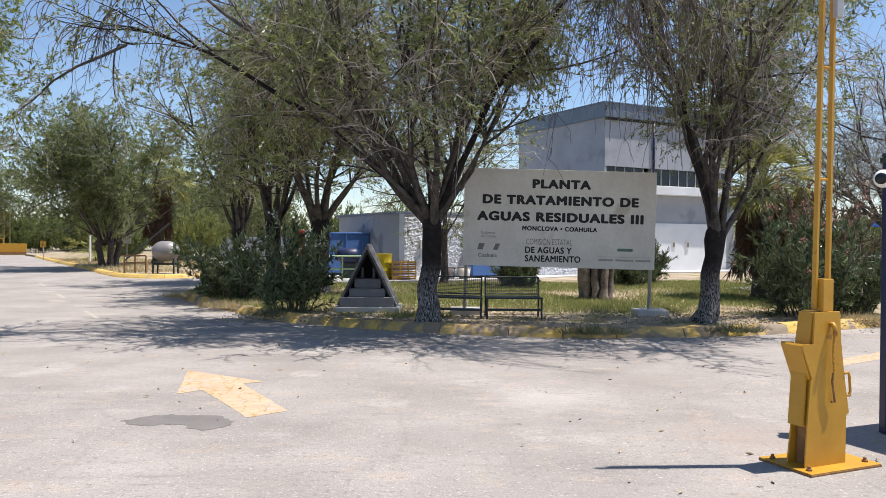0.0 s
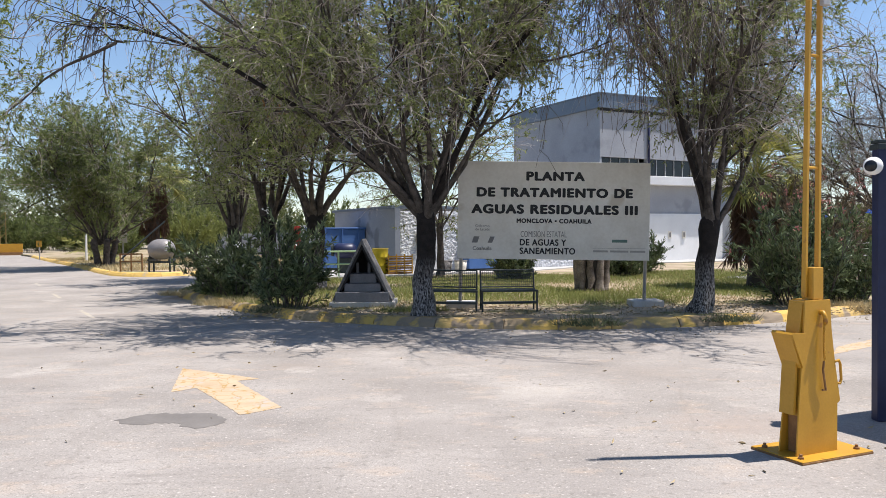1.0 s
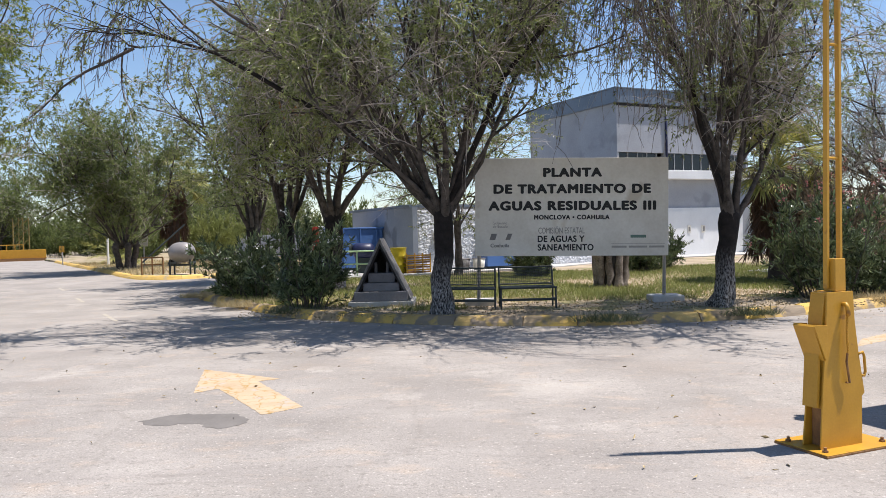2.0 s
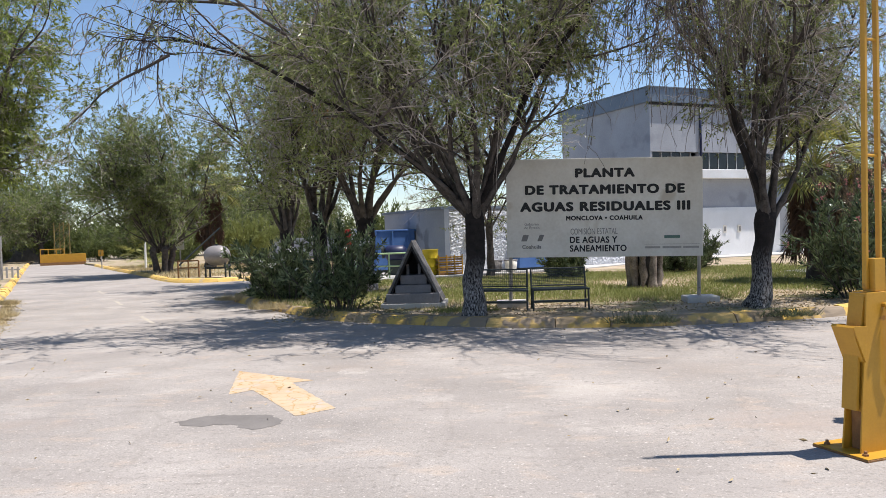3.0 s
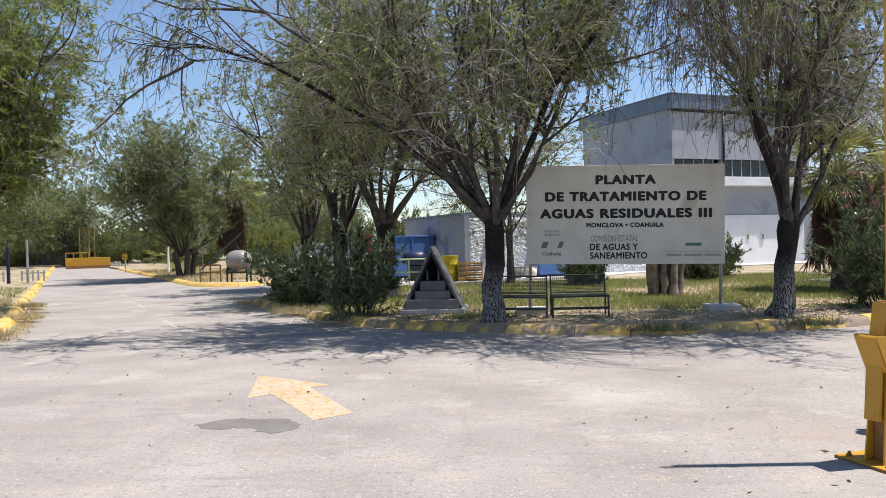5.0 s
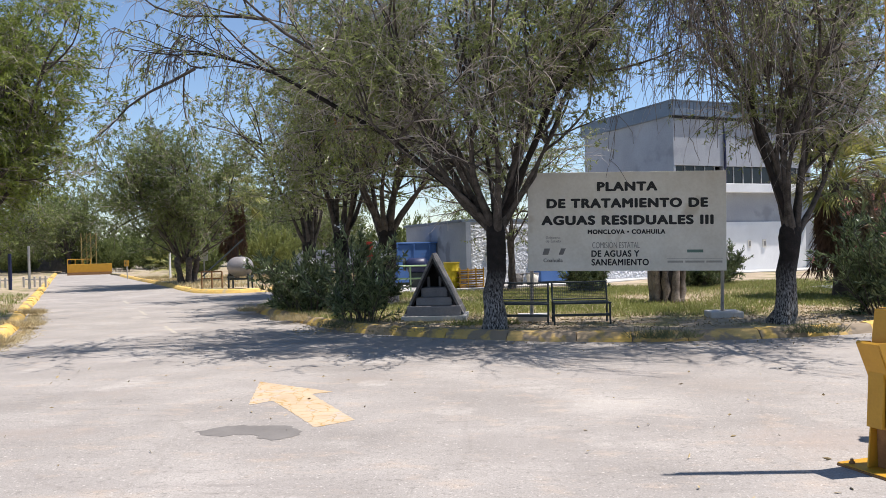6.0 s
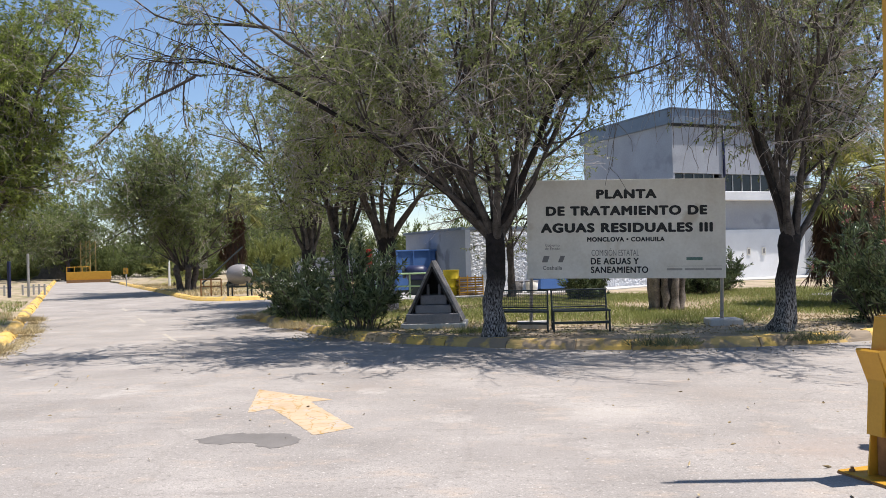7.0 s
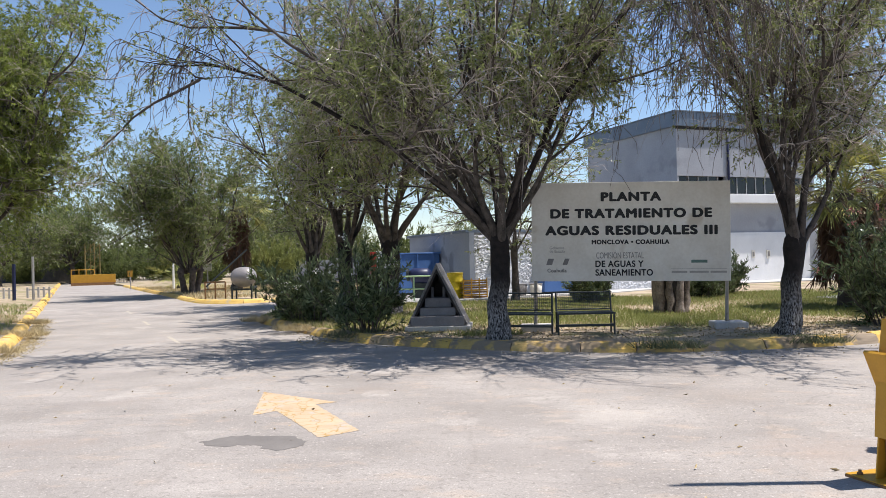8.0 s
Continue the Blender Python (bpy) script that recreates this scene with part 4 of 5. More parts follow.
# ---- the gate booth ----
pole = thing("camera_post", pose(3.74, 6.42, 0), "navy blue square steel post with a dark cap", "post")
part("shaft", box(-0.05, 0.05, -0.05, 0.05, 0, 2.32, 0.008), M["navy"], pole)
part("cap", box(-0.055, 0.16, -0.055, 0.055, 2.322, 2.35, 0.004), M["bench"], pole)
part("bracket_plate", box(-0.06, 0.14, -0.07, 0.07, 2.27, 2.315, 0.004), M["bench"], pole)
booth = thing("gate_booth", pose(3.93, 6.5, 0, 0, 0, 23), "white gate booth with a flat metal roof", "booth")
part("roof", box(0, 2.6, -1.3, 0.0, 2.30, 2.34, 0.01), M["post"], booth)
part("wall", box(0.12, 2.4, -0.2, -0.12, 0.0, 2.298), M["white"], booth)
part("side_wall", box(0.12, 0.2, -1.1, -0.201, 0.0, 2.298), M["white"], booth)
part("front_wall", box(0.201, 2.4, -1.1, -1.02, 0.0, 1.0), M["white"], booth)
part("window", box(0.201, 2.4, -1.07, -1.05, 1.001, 2.298), M["glass"], booth)
camera_body = thing("security_camera", pose(3.64, 6.36, 2.13), "white dome security camera on the navy post", "camera")
bm = bmesh.new()
bmesh.ops.create_uvsphere(bm, u_segments=20, v_segments=12, radius=0.075)
part("shell", bm, M["white"], camera_body, smooth=True)
bm = tube([(-0.03, -0.03, 0.0), (-0.055, -0.055, -0.005)], [0.05, 0.045], 16)
part("lens", bm, M["glass"], camera_body, "black lens window", True)
part("bracket", box(0.02, 0.06, -0.02, 0.06, -0.03, 0.03, 0.004), M["white"], camera_body)

# ---- shrine ----


def shrine():
    root = thing("roadside_shrine", pose(-1.53, 15.5, GRASS_Z), "small grey stone shrine with a steep gable and three steps", "shrine")
    part("footing", box(-0.66, 0.66, -0.1, 0.95, -0.1, 0.10, 0.015), M["concrete"], root)
    for i, (w, z0, z1, y0) in enumerate(((0.545, 0.102, 0.30, -0.06), (0.37, 0.302, 0.47, 0.05), (0.275, 0.472, 0.665, 0.17))):
        part("step", box(-w, w, y0, 0.75, z0, z1, 0.012), M["shrine"], root)
    apex, foot, th = (0.0, 1.38), (0.555, 0.135), 0.055
    for s in (-1, 1):
        out = [(0.0, apex[1]), (s * (foot[0] + th), foot[1]), (s * foot[0], foot[1]), (0.0, apex[1] - 0.105)]
        part("roof_slab", prism(out if s > 0 else out[::-1], -0.02, 0.88, bevel=0.006), M["shrine_edge"], root, "pale-edged rough stone roof slab")
    # back and inner faces coloured near black for the shade of the niche
    part("back_wall", prism([(-0.46, 0.305), (0.46, 0.305), (0.0, 1.255)], 0.80, 0.87), M["recess_shade"], root)
    shade_lining = prism([(0.0, 1.268), (-0.468, 0.305), (-0.43, 0.305), (0.0, 1.18)], 0.0, 0.79)
    prism([(0.0, 1.268), (0.0, 1.18), (0.43, 0.305), (0.468, 0.305)], 0.0, 0.79, shade_lining)
    part("shade_lining", shade_lining, M["recess_shade"], root)
    return root


shrine()
for k, (x, z) in enumerate(((-1.66, 0.0), (-1.42, 0.0))):
    c = solid("votive_candle", tube([(0, 0, 0), (0, 0, 0.22)], [0.035, 0.03], 12), M["shrine"], "grey wax candle standing in the shrine", "candle", pose(x, 15.86, GRASS_Z + 0.665), smooth=False)

# ---- benches ----


def bench(m, label):
    root = thing("park_bench", m, label, "bench", "benches under the tree")
    w = 0.51
    for x in (-w, w):
        part("front_leg", tube([(x, -0.22, -0.02), (x, -0.20, 0.39)], 0.018, 8), M["bench"], root)
        part("back_leg", tube([(x, 0.26, -0.02), (x, 0.2, 0.38), (x * 1.0, 0.3, 0.76)], 0.018, 8), M["bench"], root)
        part("foot_rail", tube([(x, -0.21, 0.17), (x, 0.23, 0.17)], 0.013, 6), M["bench"], root)
    part("stretcher", box(-w, w, -0.235, -0.185, 0.15, 0.195, 0.005), M["bench"], root)
    seat = bmesh.new()
    box(-w - 0.02, w + 0.02, -0.27, -0.23, 0.375, 0.41, 0.004, seat)
    box(-w - 0.02, w + 0.02, 0.19, 0.22, 0.375, 0.41, 0.004, seat)
    seat_frame = part("seat_frame", seat, M["bench"], root)
    for i in range(11):
        y = -0.21 + i * 0.038
        part("seat_slat", box(-w, w, y, y + 0.022, 0.393, 0.405), M["bench"], seat_frame)
    frame_bm = tube([(-w, 0.215, 0.44), (-w, 0.30, 0.76), (w, 0.30, 0.76), (w, 0.215, 0.44), (-w, 0.215, 0.44)], 0.014, 8, cap=False)
    back = part("back_frame", frame_bm, M["bench"], root)
    mesh_bm = bmesh.new()
    for i in range(12):
        s = (i + 0.5) / 12
        tube([(-w, 0.215 + 0.085 * s, 0.44 + 0.32 * s), (w, 0.215 + 0.085 * s, 0.44 + 0.32 * s)], 0.0052, 4, mesh_bm)
    for i in range(1, 26):
        x = -w + 2 * w * i / 26
        tube([(x, 0.215, 0.44), (x, 0.30, 0.76)], 0.0042, 4, mesh_bm)
    part("back_mesh", mesh_bm, M["bench"], back, "woven steel mesh backrest")
    return root


bench(pose(1.34, 14.5, GRASS_Z, 0, 0, 1), "dark steel park bench with a woven mesh back")
bench(pose(0.22, 14.55, GRASS_Z, 0, 1.2, -2), "dark steel park bench, slightly lower, half behind the trunk")

# ---- main building ----
U, V = Vector((0.885, 0.466, 0)), Vector((-0.466, 0.885, 0))


def oriented(x, y):
    return Matrix(((U.x, V.x, 0, x), (U.y, V.y, 0, y), (0, 0, 1, 0), (0, 0, 0, 1)))


def main_building():
    root = thing("plant_building", oriented(7.58, 36.0), "two-storey grey rendered plant building with a blue metal parapet", "building")
    L, D, T = 8.6, 7.3, 0.25
    h = 7.42
    # front wall with its strip of windows, then the lower storey
    part("wall", box(0, L, 0, T, 5.14, h), M["wall_grey"], root, "upper front wall in grey render")
    part("wall", box(0, L, 0, T, 0, 4.32), M["wall_grey"], root, "lower front wall in grey render")
    for x in (0.0, 2.9, L - 0.2):
        part("pier", box(x, x + 0.12, 0.02, T, 4.32, 5.14), M["wall_grey"], root)
    part("wall", box(0, T, T, D, 0, h), M["wall_grey"], root, "stained grey side wall")
    part("wall", box(L - T, L, T, D, 0, h), M["wall_grey"], root)
    part("wall", box(T, L - T, D - T, D, 0, h), M["wall_grey"], root)
    for x0, n in ((0.12, 4), (3.02, 9)):
        w = 0.58
        for i in range(n):
            a = x0 + i * w
            part("window_pane", box(a + 0.02, a + w - 0.02, 0.12, 0.14, 4.35, 5.11), M["glass"], root)
            part("mullion", box(a + w - 0.02, a + w + 0.02, 0.08, 0.16, 4.32, 5.14), M["post"], root)
    part("ledge", box(2.2, L, -0.45, 0.0, 3.86, 4.28, 0.02), M["white"], root, "projecting white concrete ledge")
    part("painted_bay", box(2.2, L - 0.6, -0.06, 0.0, 0.0, 2.48), M["white"], root, "white painted loading bay")
    part("door", box(2.9, 4.9, -0.085, -0.062, 0.02, 2.35), M["white"], root)
    for x in (4.2, 5.15):
        notice = part("notice", box(x, x + 0.2, -0.11, -0.09 if x < 4.9 else -0.062, 1.25, 1.62), M["sign"], root)
        part("notice_print", box(x + 0.04, x + 0.16, -0.116, -0.112, 1.32, 1.55), M["grey_ink"], notice)
    part("drain_pipe", tube([(2.98, -0.06, 4.29), (2.98, -0.06, h)], 0.055, 10), M["navy"], root, "dark drain pipe", True)
    part("roof", box(T, L - T, T, D - T, h - 0.1, h), M["concrete"], root)
    # parapet of folded metal with standing seams
    for args in ((-0.15, L + 0.15, -0.15, 0.05), (-0.15, 0.05, 0.05, D + 0.15), (L - 0.05, L + 0.15, 0.05, D + 0.15), (0.05, L - 0.05, D - 0.05, D + 0.15)):
        parapet = part("parapet", box(*args, h + 0.001, h + 0.66, 0.01), M["fascia"], root)
    part("coping", box(-0.2, L + 0.2, -0.2, D + 0.2, h + 0.662, h + 0.71), M["fascia"], root)
    for i in range(22):
        part("seam", box(i * 0.4 - 0.1, i * 0.4 - 0.08, -0.165, -0.151, h + 0.01, h + 0.65), M["fascia"], parapet)
    # solid black strip imitating the line of shade under the parapet
    part("soffit_shade", box(-0.02, L + 0.02, -0.04, -0.001, h - 0.12, h), M["black"], root)


main_building()


def low_building():
    root = thing("low_building", oriented(-1.44, 28.6), "low blue-grey outbuilding with rough white stucco front", "building")
    part("wall", box(-0.2, 0, 0, 6.5, 0, 2.55), M["wall_blue"], root, "blue-grey rendered side wall")
    stucco = bmesh.new()
    rng = np.random.default_rng(4)
    nx, nz = 150, 52
    grid = [[stucco.verts.new((8.2 * i / nx, -float(rng.uniform(0, 0.028)) if 0 < i < nx and 0 < j < nz else 0.0, 2.45 * j / nz)) for j in range(nz + 1)] for i in range(nx + 1)]
    for i in range(nx):
        for j in range(nz):
            stucco.faces.new((grid[i][j], grid[i + 1][j], grid[i + 1][j + 1], grid[i][j + 1]))
    part("stucco_front", stucco, M["stucco"], root, "rough white thrown stucco")
    part("wall", box(0, 8.2, 0.002, 0.2, 0, 2.45), M["wall_blue"], root)
    part("wall", box(8.0, 8.2, 0.2, 6.5, 0, 2.45), M["wall_blue"], root)
    part("roof", box(-0.3, 8.3, 0.1, 6.6, 2.552, 2.66, 0.01), M["fascia"], root)
    part("meter_box", box(0.62, 0.88, -0.12, -0.04, 1.25, 1.6, 0.01), M["sign"], root, "small beige meter box")


low_building()

# ---- yard things before the buildings ----
c = thing("skip_container", oriented(-4.75, 30.0), "blue painted steel container in the yard", "container")
part("body", box(0, 2.0, 0, 1.4, 0.27, 1.80, 0.02), M["blue_steel"], c)
part("lid", box(-0.04, 2.04, -0.04, 1.44, 1.802, 1.87, 0.015), M["blue_steel"], c)
for x in (0.3, 1.0, 1.7):
    part("rib", box(x, x + 0.06, -0.05, -0.001, 0.3, 1.8, 0.006), M["blue_steel"], c)
part("skid", box(0.1, 1.9, 0.1, 1.3, 0.16, 0.268), M["bench"], c)
c = thing("skip_container", oriented(1.15, 29.2), "blue steel container with its lower half in view under the sign", "container")
part("body", box(0, 2.2, 0, 0.9, 0.24, 1.5, 0.02), M["blue_steel"], c)
part("skid", box(0.1, 2.1, 0.1, 0.8, 0.16, 0.239), M["bench"], c)
for x, mt in ((0.55, "sign"), (0.0, "shrine_edge")):
    b = thing("bucket", pose(x + 0.25, 28.3, 0.17), "old plastic bucket standing on the apron", "bucket", "buckets")
    part("shell", tube([(0, 0, 0), (0, 0, 0.42)], [0.19, 0.24], 16), M[mt], b, smooth=True)
    part("rim", tube([(0, 0, 0.405), (0, 0, 0.435)], 0.25, 16), M["steel"], b)
c = thing("oil_drum", pose(-2.1, 27.5, 0.17), "dented bright yellow steel drum", "drum")
zs = [0, 0.02, 0.28, 0.30, 0.32, 0.58, 0.60, 0.62, 0.86, 0.90]
part("shell", tube([(0, 0, z) for z in zs], [0.285, 0.29, 0.285, 0.30, 0.285, 0.285, 0.30, 0.285, 0.285, 0.295], 24), M["drum_yellow"], c, smooth=True)
part("rim", tube([(0, 0, 0.885), (0, 0, 0.915)], 0.298, 24), M["drum_yellow"], c)
c = thing("crate_stack", oriented(-1.8, 27.05), "stack of brown-yellow slatted crates", "crates")
for k in range(4):
    for i in range(2):
        part("slat", box(0, 0.95, -0.012, 0.012, 0.18 + k * 0.17 + i * 0.075, 0.235 + k * 0.17 + i * 0.075, 0.004), M["yellow"] if i else M["rust_shade"], c)
    part("tray", box(0.02, 0.93, 0.02, 0.5, 0.18 + k * 0.17, 0.22 + k * 0.17), M["rust_shade"], c)
for x in (0.0, 0.31, 0.62, 0.92):
    part("upright", box(x, x + 0.04, -0.034, -0.013, 0.17, 0.88, 0.003), M["yellow"], c)
c = thing("guard_rail", pose(-4.6, 25.9, 0.17), "pale yellow-green tubular guard rail in front of the yard", "railing")
for z in (0.42, 0.85):
    part("rail", tube([(-0.6, 0, z), (1.9, 0.15, z)], 0.028, 8), M["plastic_green"], c)
for x in (-0.6, 0.3, 1.2, 1.9):
    part("post", tube([(x, 0.06 * (x + 0.6), -0.02), (x, 0.06 * (x + 0.6), 0.87)], 0.028, 8), M["plastic_green"], c)
c = thing("water_pump", pose(-3.55, 28.4, 0.17), "dark blue pump housing with a dark wheel", "pump")
part("housing", tube([(-0.3, 0, 0.78), (-0.2, 0, 0.8), (0.35, 0, 0.8), (0.45, 0, 0.78)], [0.2, 0.3, 0.3, 0.2], 18), M["navy"], c, smooth=True)
part("stand", box(-0.2, 0.35, -0.2, 0.2, 0, 0.55, 0.01), M["bench"], c)
part("wheel", tube([(-0.42, 0, 0.86), (-0.34, 0, 0.86)], 0.24, 18), M["bench"], c)
c = solid("plastic_drum", tube([(0, 0, 0), (0, 0, 0.1), (0, 0, 0.75), (0, 0, 0.85)], [0.26, 0.3, 0.3, 0.22], 18), M["plastic_green"], "pale green plastic drum by the rail", "drum", pose(-4.35, 26.5, 0.17))
c = thing("electric_cabinet", pose(-6.05, 31.5, 0.17), "red and white electric cabinet between the trees", "cabinet")
part("body", box(0.1, 0.36, 0, 0.4, 0, 1.78, 0.01), M["red"], c)
part("side_unit", box(0.382, 0.95, 0, 0.4, 0, 1.8, 0.01), M["white"], c)
c = thing("gas_tank", pose(-11.35, 31.4, GRASS_Z), "stationary silver gas tank on a dark steel stand", "tank")
bm = bmesh.new()
bmesh.ops.create_uvsphere(bm, u_segments=32, v_segments=20, radius=0.5)
for v in bm.verts:
    v.co = (math.copysign(abs(v.co.x * 2) ** 0.75 * 0.55, v.co.x), v.co.y * 0.84, v.co.z * 0.84)
    v.co.z += 0.92
part("vessel", bm, M["steel"], c, smooth=True)
for x in (-0.42, 0.42):
    for y in (-0.25, 0.25):
        part("leg", box(x - 0.03, x + 0.03, y - 0.03, y + 0.03, -0.02, 0.62), M["bench"], c)
    part("cradle", box(x - 0.04, x + 0.04, -0.35, 0.35, 0.45, 0.53), M["bench"], c)
part("frame", box(-0.46, 0.46, -0.03, 0.03, 0.36, 0.44), M["bench"], c)
part("valve", tube([(0, 0, 1.32), (0, 0, 1.4)], 0.07, 10), M["bench"], c)
c = thing("pipe_rack", pose(-12.8, 31.9, GRASS_Z), "low dark steel pipe rack beside the tank", "rack")
for x in (-0.45, 0.0, 0.45):
    part("post", box(x - 0.025, x + 0.025, -0.025, 0.025, -0.02, 0.72), M["rust_shade"], c)
for z in (0.4, 0.7):
    part("rail", box(-0.47, 0.47, -0.055, -0.026, z, z + 0.05), M["rust_shade"], c)
part("sloping_pipe", tube([(-0.6, 0.4, 0.5), (1.0, 1.2, 2.1)], 0.035, 10), M["bench"], c)

# ---- far end of the road ----
c = thing("yellow_gate", pose(-38.8, 67.5, 0, 0, 0, 22), "low yellow steel gate panel at the end of the road", "gate")
part("panel", box(-1.9, 1.9, -0.06, 0.06, 0.25, 1.0, 0.02), M["yellow"], c)
part("skid", box(-1.85, 1.85, -0.3, 0.3, -0.02, 0.249), M["rust_shade"], c)
for i in range(4):
    part("post", box(-1.9 + i * 0.65, -1.84 + i * 0.65, 0.061, 0.12, 0.25, 1.5), M["yellow"], c)
part("top_rail", tube([(-1.9, 0.09, 1.45), (0.1, 0.09, 1.45)], 0.03, 8), M["yellow"], c)
c = thing("yellow_mast", pose(-42.6, 74, -0.03), "yellow lattice mast behind the gate", "mast")
for x in (-0.5, 0.5):
    for y in (-0.5, 0.5):
        part("leg", box(x - 0.04, x + 0.04, y - 0.035, y + 0.035, 0, 4.1), M["rust_yellow"], c)
for i in range(4):
    for y in (-0.56, 0.56):
        part("brace", tube([(-0.5, y, i + 0.1), (0.5, y, i + 1.1)], 0.03, 6), M["rust_yellow"], c)
solid("boundary_wall_far", box(-110, -49, 82, 82.4, -0.03, 1.9, 0.02), M["dark_stone"], "dark rubble boundary wall behind the gate", "wall", kind="structure")
solid("boundary_wall_mid", box(-20.5, 30, 56, 56.3, 0.1, 1.7, 0.02), M["wall_grey"], "low grey rendered boundary wall behind the trees", "wall", kind="structure")


def small_sign(name, x, y, z, h, w, ph, board, label):
    root = thing(name, pose(x, y, z, 0, 0, -18), label, "sign")
    part("post", tube([(0, 0, -0.05), (0, 0, h)], 0.035, 8), M["post"], root)
    part("board", box(-w / 2, w / 2, -0.065, -0.036, h - ph, h + 0.02, 0.006), M[board], root)


small_sign("notice_sign", -26.0, 49.9, GRASS_Z, 1.2, 0.42, 0.4, "yellow", "small yellow notice on a thin post by the kerb")
small_sign("notice_sign", -16.65, 40.4, GRASS_Z, 1.75, 0.62, 0.62, "sign", "small pale notice on a thin post under the tree")
c = solid("marker_post", tube([(0, 0, -0.05), (0, 0, 1.75)], [0.07, 0.06], 10), M["white"], "short whitewashed marker post", "post", pose(-20.8, 45.2, GRASS_Z))
c = solid("marker_post", tube([(0, 0, -0.05), (0, 0, 2.1)], 0.06, 10), M["post"], "thin grey steel post on the verge", "post", pose(-23.4, 35.4, GRASS_Z))
c = solid("marker_post", box(-0.06, 0.06, -0.06, 0.06, -0.05, 1.75, 0.01), M["navy"], "dark blue painted post on the verge", "post", pose(-24.05, 34.9, GRASS_Z))
for k in range(2):
    p = thing("fence_panel", pose(-26.2 + k * 1.5, 37.2 + k * 0.6, GRASS_Z, 0, 0, 12), "low grey slatted fence panel on the verge", "fence", "low grey fence")
    for i in range(5):
        part("slat", box(-0.6 + i * 0.27, -0.5 + i * 0.27, -0.02, 0.02, -0.03, 0.55, 0.005), M["concrete"], p)
    part("rail", box(-0.62, 0.62, 0.021, 0.05, 0.38, 0.44), M["concrete"], p)
c = thing("parked_car", pose(-17.6, 52.0, GRASS_Z, 0, 0, 10), "white car parked behind the far tree", "car")
part("body", prism([(-1.9, 0.3), (1.9, 0.3), (1.95, 0.75), (1.2, 0.9), (0.6, 1.4), (-1.0, 1.42), (-1.7, 0.95), (-1.95, 0.85)], -0.8, 0.8, bevel=0.06), M["white"], c)
for x in (-1.2, 1.2):
    for y in (-0.72, 0.72):
        part("wheel", tube([(x, y - 0.1, 0.31), (x, y + 0.1, 0.31)], 0.31, 18), M["bench"], c)
part("side_window", prism([(-0.9, 0.95), (0.75, 0.95), (0.5, 1.32), (-0.85, 1.34)], -0.815, -0.803), M["glass"], c)

# ---- shade sail and railing at the side ----
c = thing("shade_canopy", pose(17.5, 31, GRASS_Z), "blue fabric shade canopy on steel posts", "canopy")
bm = bmesh.new()
vs = [[bm.verts.new((-1.2 + 0.6 * i, 0.7 * j, 2.05 + 0.35 * math.sin(i / 8 * 3.14) - 0.03 * j)) for j in range(6)] for i in range(9)]
for i in range(8):
    for j in range(5):
        bm.faces.new((vs[i][j], vs[i + 1][j], vs[i + 1][j + 1], vs[i][j + 1]))
bmesh.ops.solidify(bm, geom=bm.faces, thickness=0.03)
part("fabric", bm, M["blue_cloth"], c)
for x in (-1.1, 3.4):
    for y in (0.1, 3.3):
        part("post", tube([(x, y, -0.05), (x, y, 2.08)], 0.04, 8), M["post"], c)
c = thing("side_railing", pose(13.5, 27.5, GRASS_Z), "thin grey pipe railing beside the path", "railing")
for i in range(6):
    part("post", tube([(i * 1.6, i * 0.9, -0.05), (i * 1.6, i * 0.9, 1.0)], 0.03, 8), M["post"], c)
for z in (0.5, 0.97):
    part("rail", tube([(0, 0, z), (8, 4.5, z)], 0.022, 8), M["post"], c)
solid("side_path", slab([(9.5, 22.5), (30, 37), (30, 39), (9.0, 24)], 0.0, 0.16), M["concrete"], "pale concrete path beside the railing", "pavement", kind="structure")

# ---- overhead cables ----
for k, (a, b) in enumerate((((-45, 60, 9.0), (25, 60, 9.6)), ((-45, 60.5, 8.4), (25, 60.5, 9.0)))):
    pts = [Vector(a).lerp(Vector(b), s / 24) - Z * 1.2 * math.sin(math.pi * s / 24) for s in range(25)]
    solid("overhead_cable", tube(pts, 0.018, 5), M["black"], "thin black overhead cable", "cable")
for x in (-45, 25):
    solid("utility_pole", tube([(0, 0, 0), (0, 0, 10)], [0.16, 0.11], 12), M["concrete"], "plain concrete utility pole", "pole", pose(x, 60.25, 0.0))

# ---- trees ----
tree("willow_tree", 11, pose(-0.26, 13.8, GRASS_Z), "old willow-like tree with a thick dark trunk by the kerb", head=2.05, r=0.178, lean=(0.07, 0.05), limb_len=4.5,
     azimuths=[3.1, 2.75, 3.5, 0.1, 0.5, -0.3, 1.6, 2.2, -1.3, -2.1, 1.0, 2.9, 0.0, -2.6, -2.9, 0.3, -0.6], incs=[0.92, 0.8, 0.85, 0.62, 0.5, 0.5, 0.5, 0.65, 0.45, 0.7, 0.45, 0.4, 0.25, 0.8, 0.6, 0.38, 0.35], extra=((2.9, -2.2, 6.0, 130, 3.3), (-5.0, -0.9, 5.0, 25, 1.2)), boughs=((-5.2, -0.9, 4.7, 1.5), (-4.6, -0.4, 5.9, 1.2), (2.0, -2.2, 5.8, 0.5)), prune=((0.75, 99, 2.75, 0.6), (-99, -0.7, 2.6, 0.0)),
     counts=(9, 7, 5), hang=2, hang_len=1.3, leafy=0.76, per_twig=18, leaf=(0.095, 0.026), thick=(0.3, 0.52), reach=0.3, dry=0.03, lens=(2.0, 1.0, 0.5))
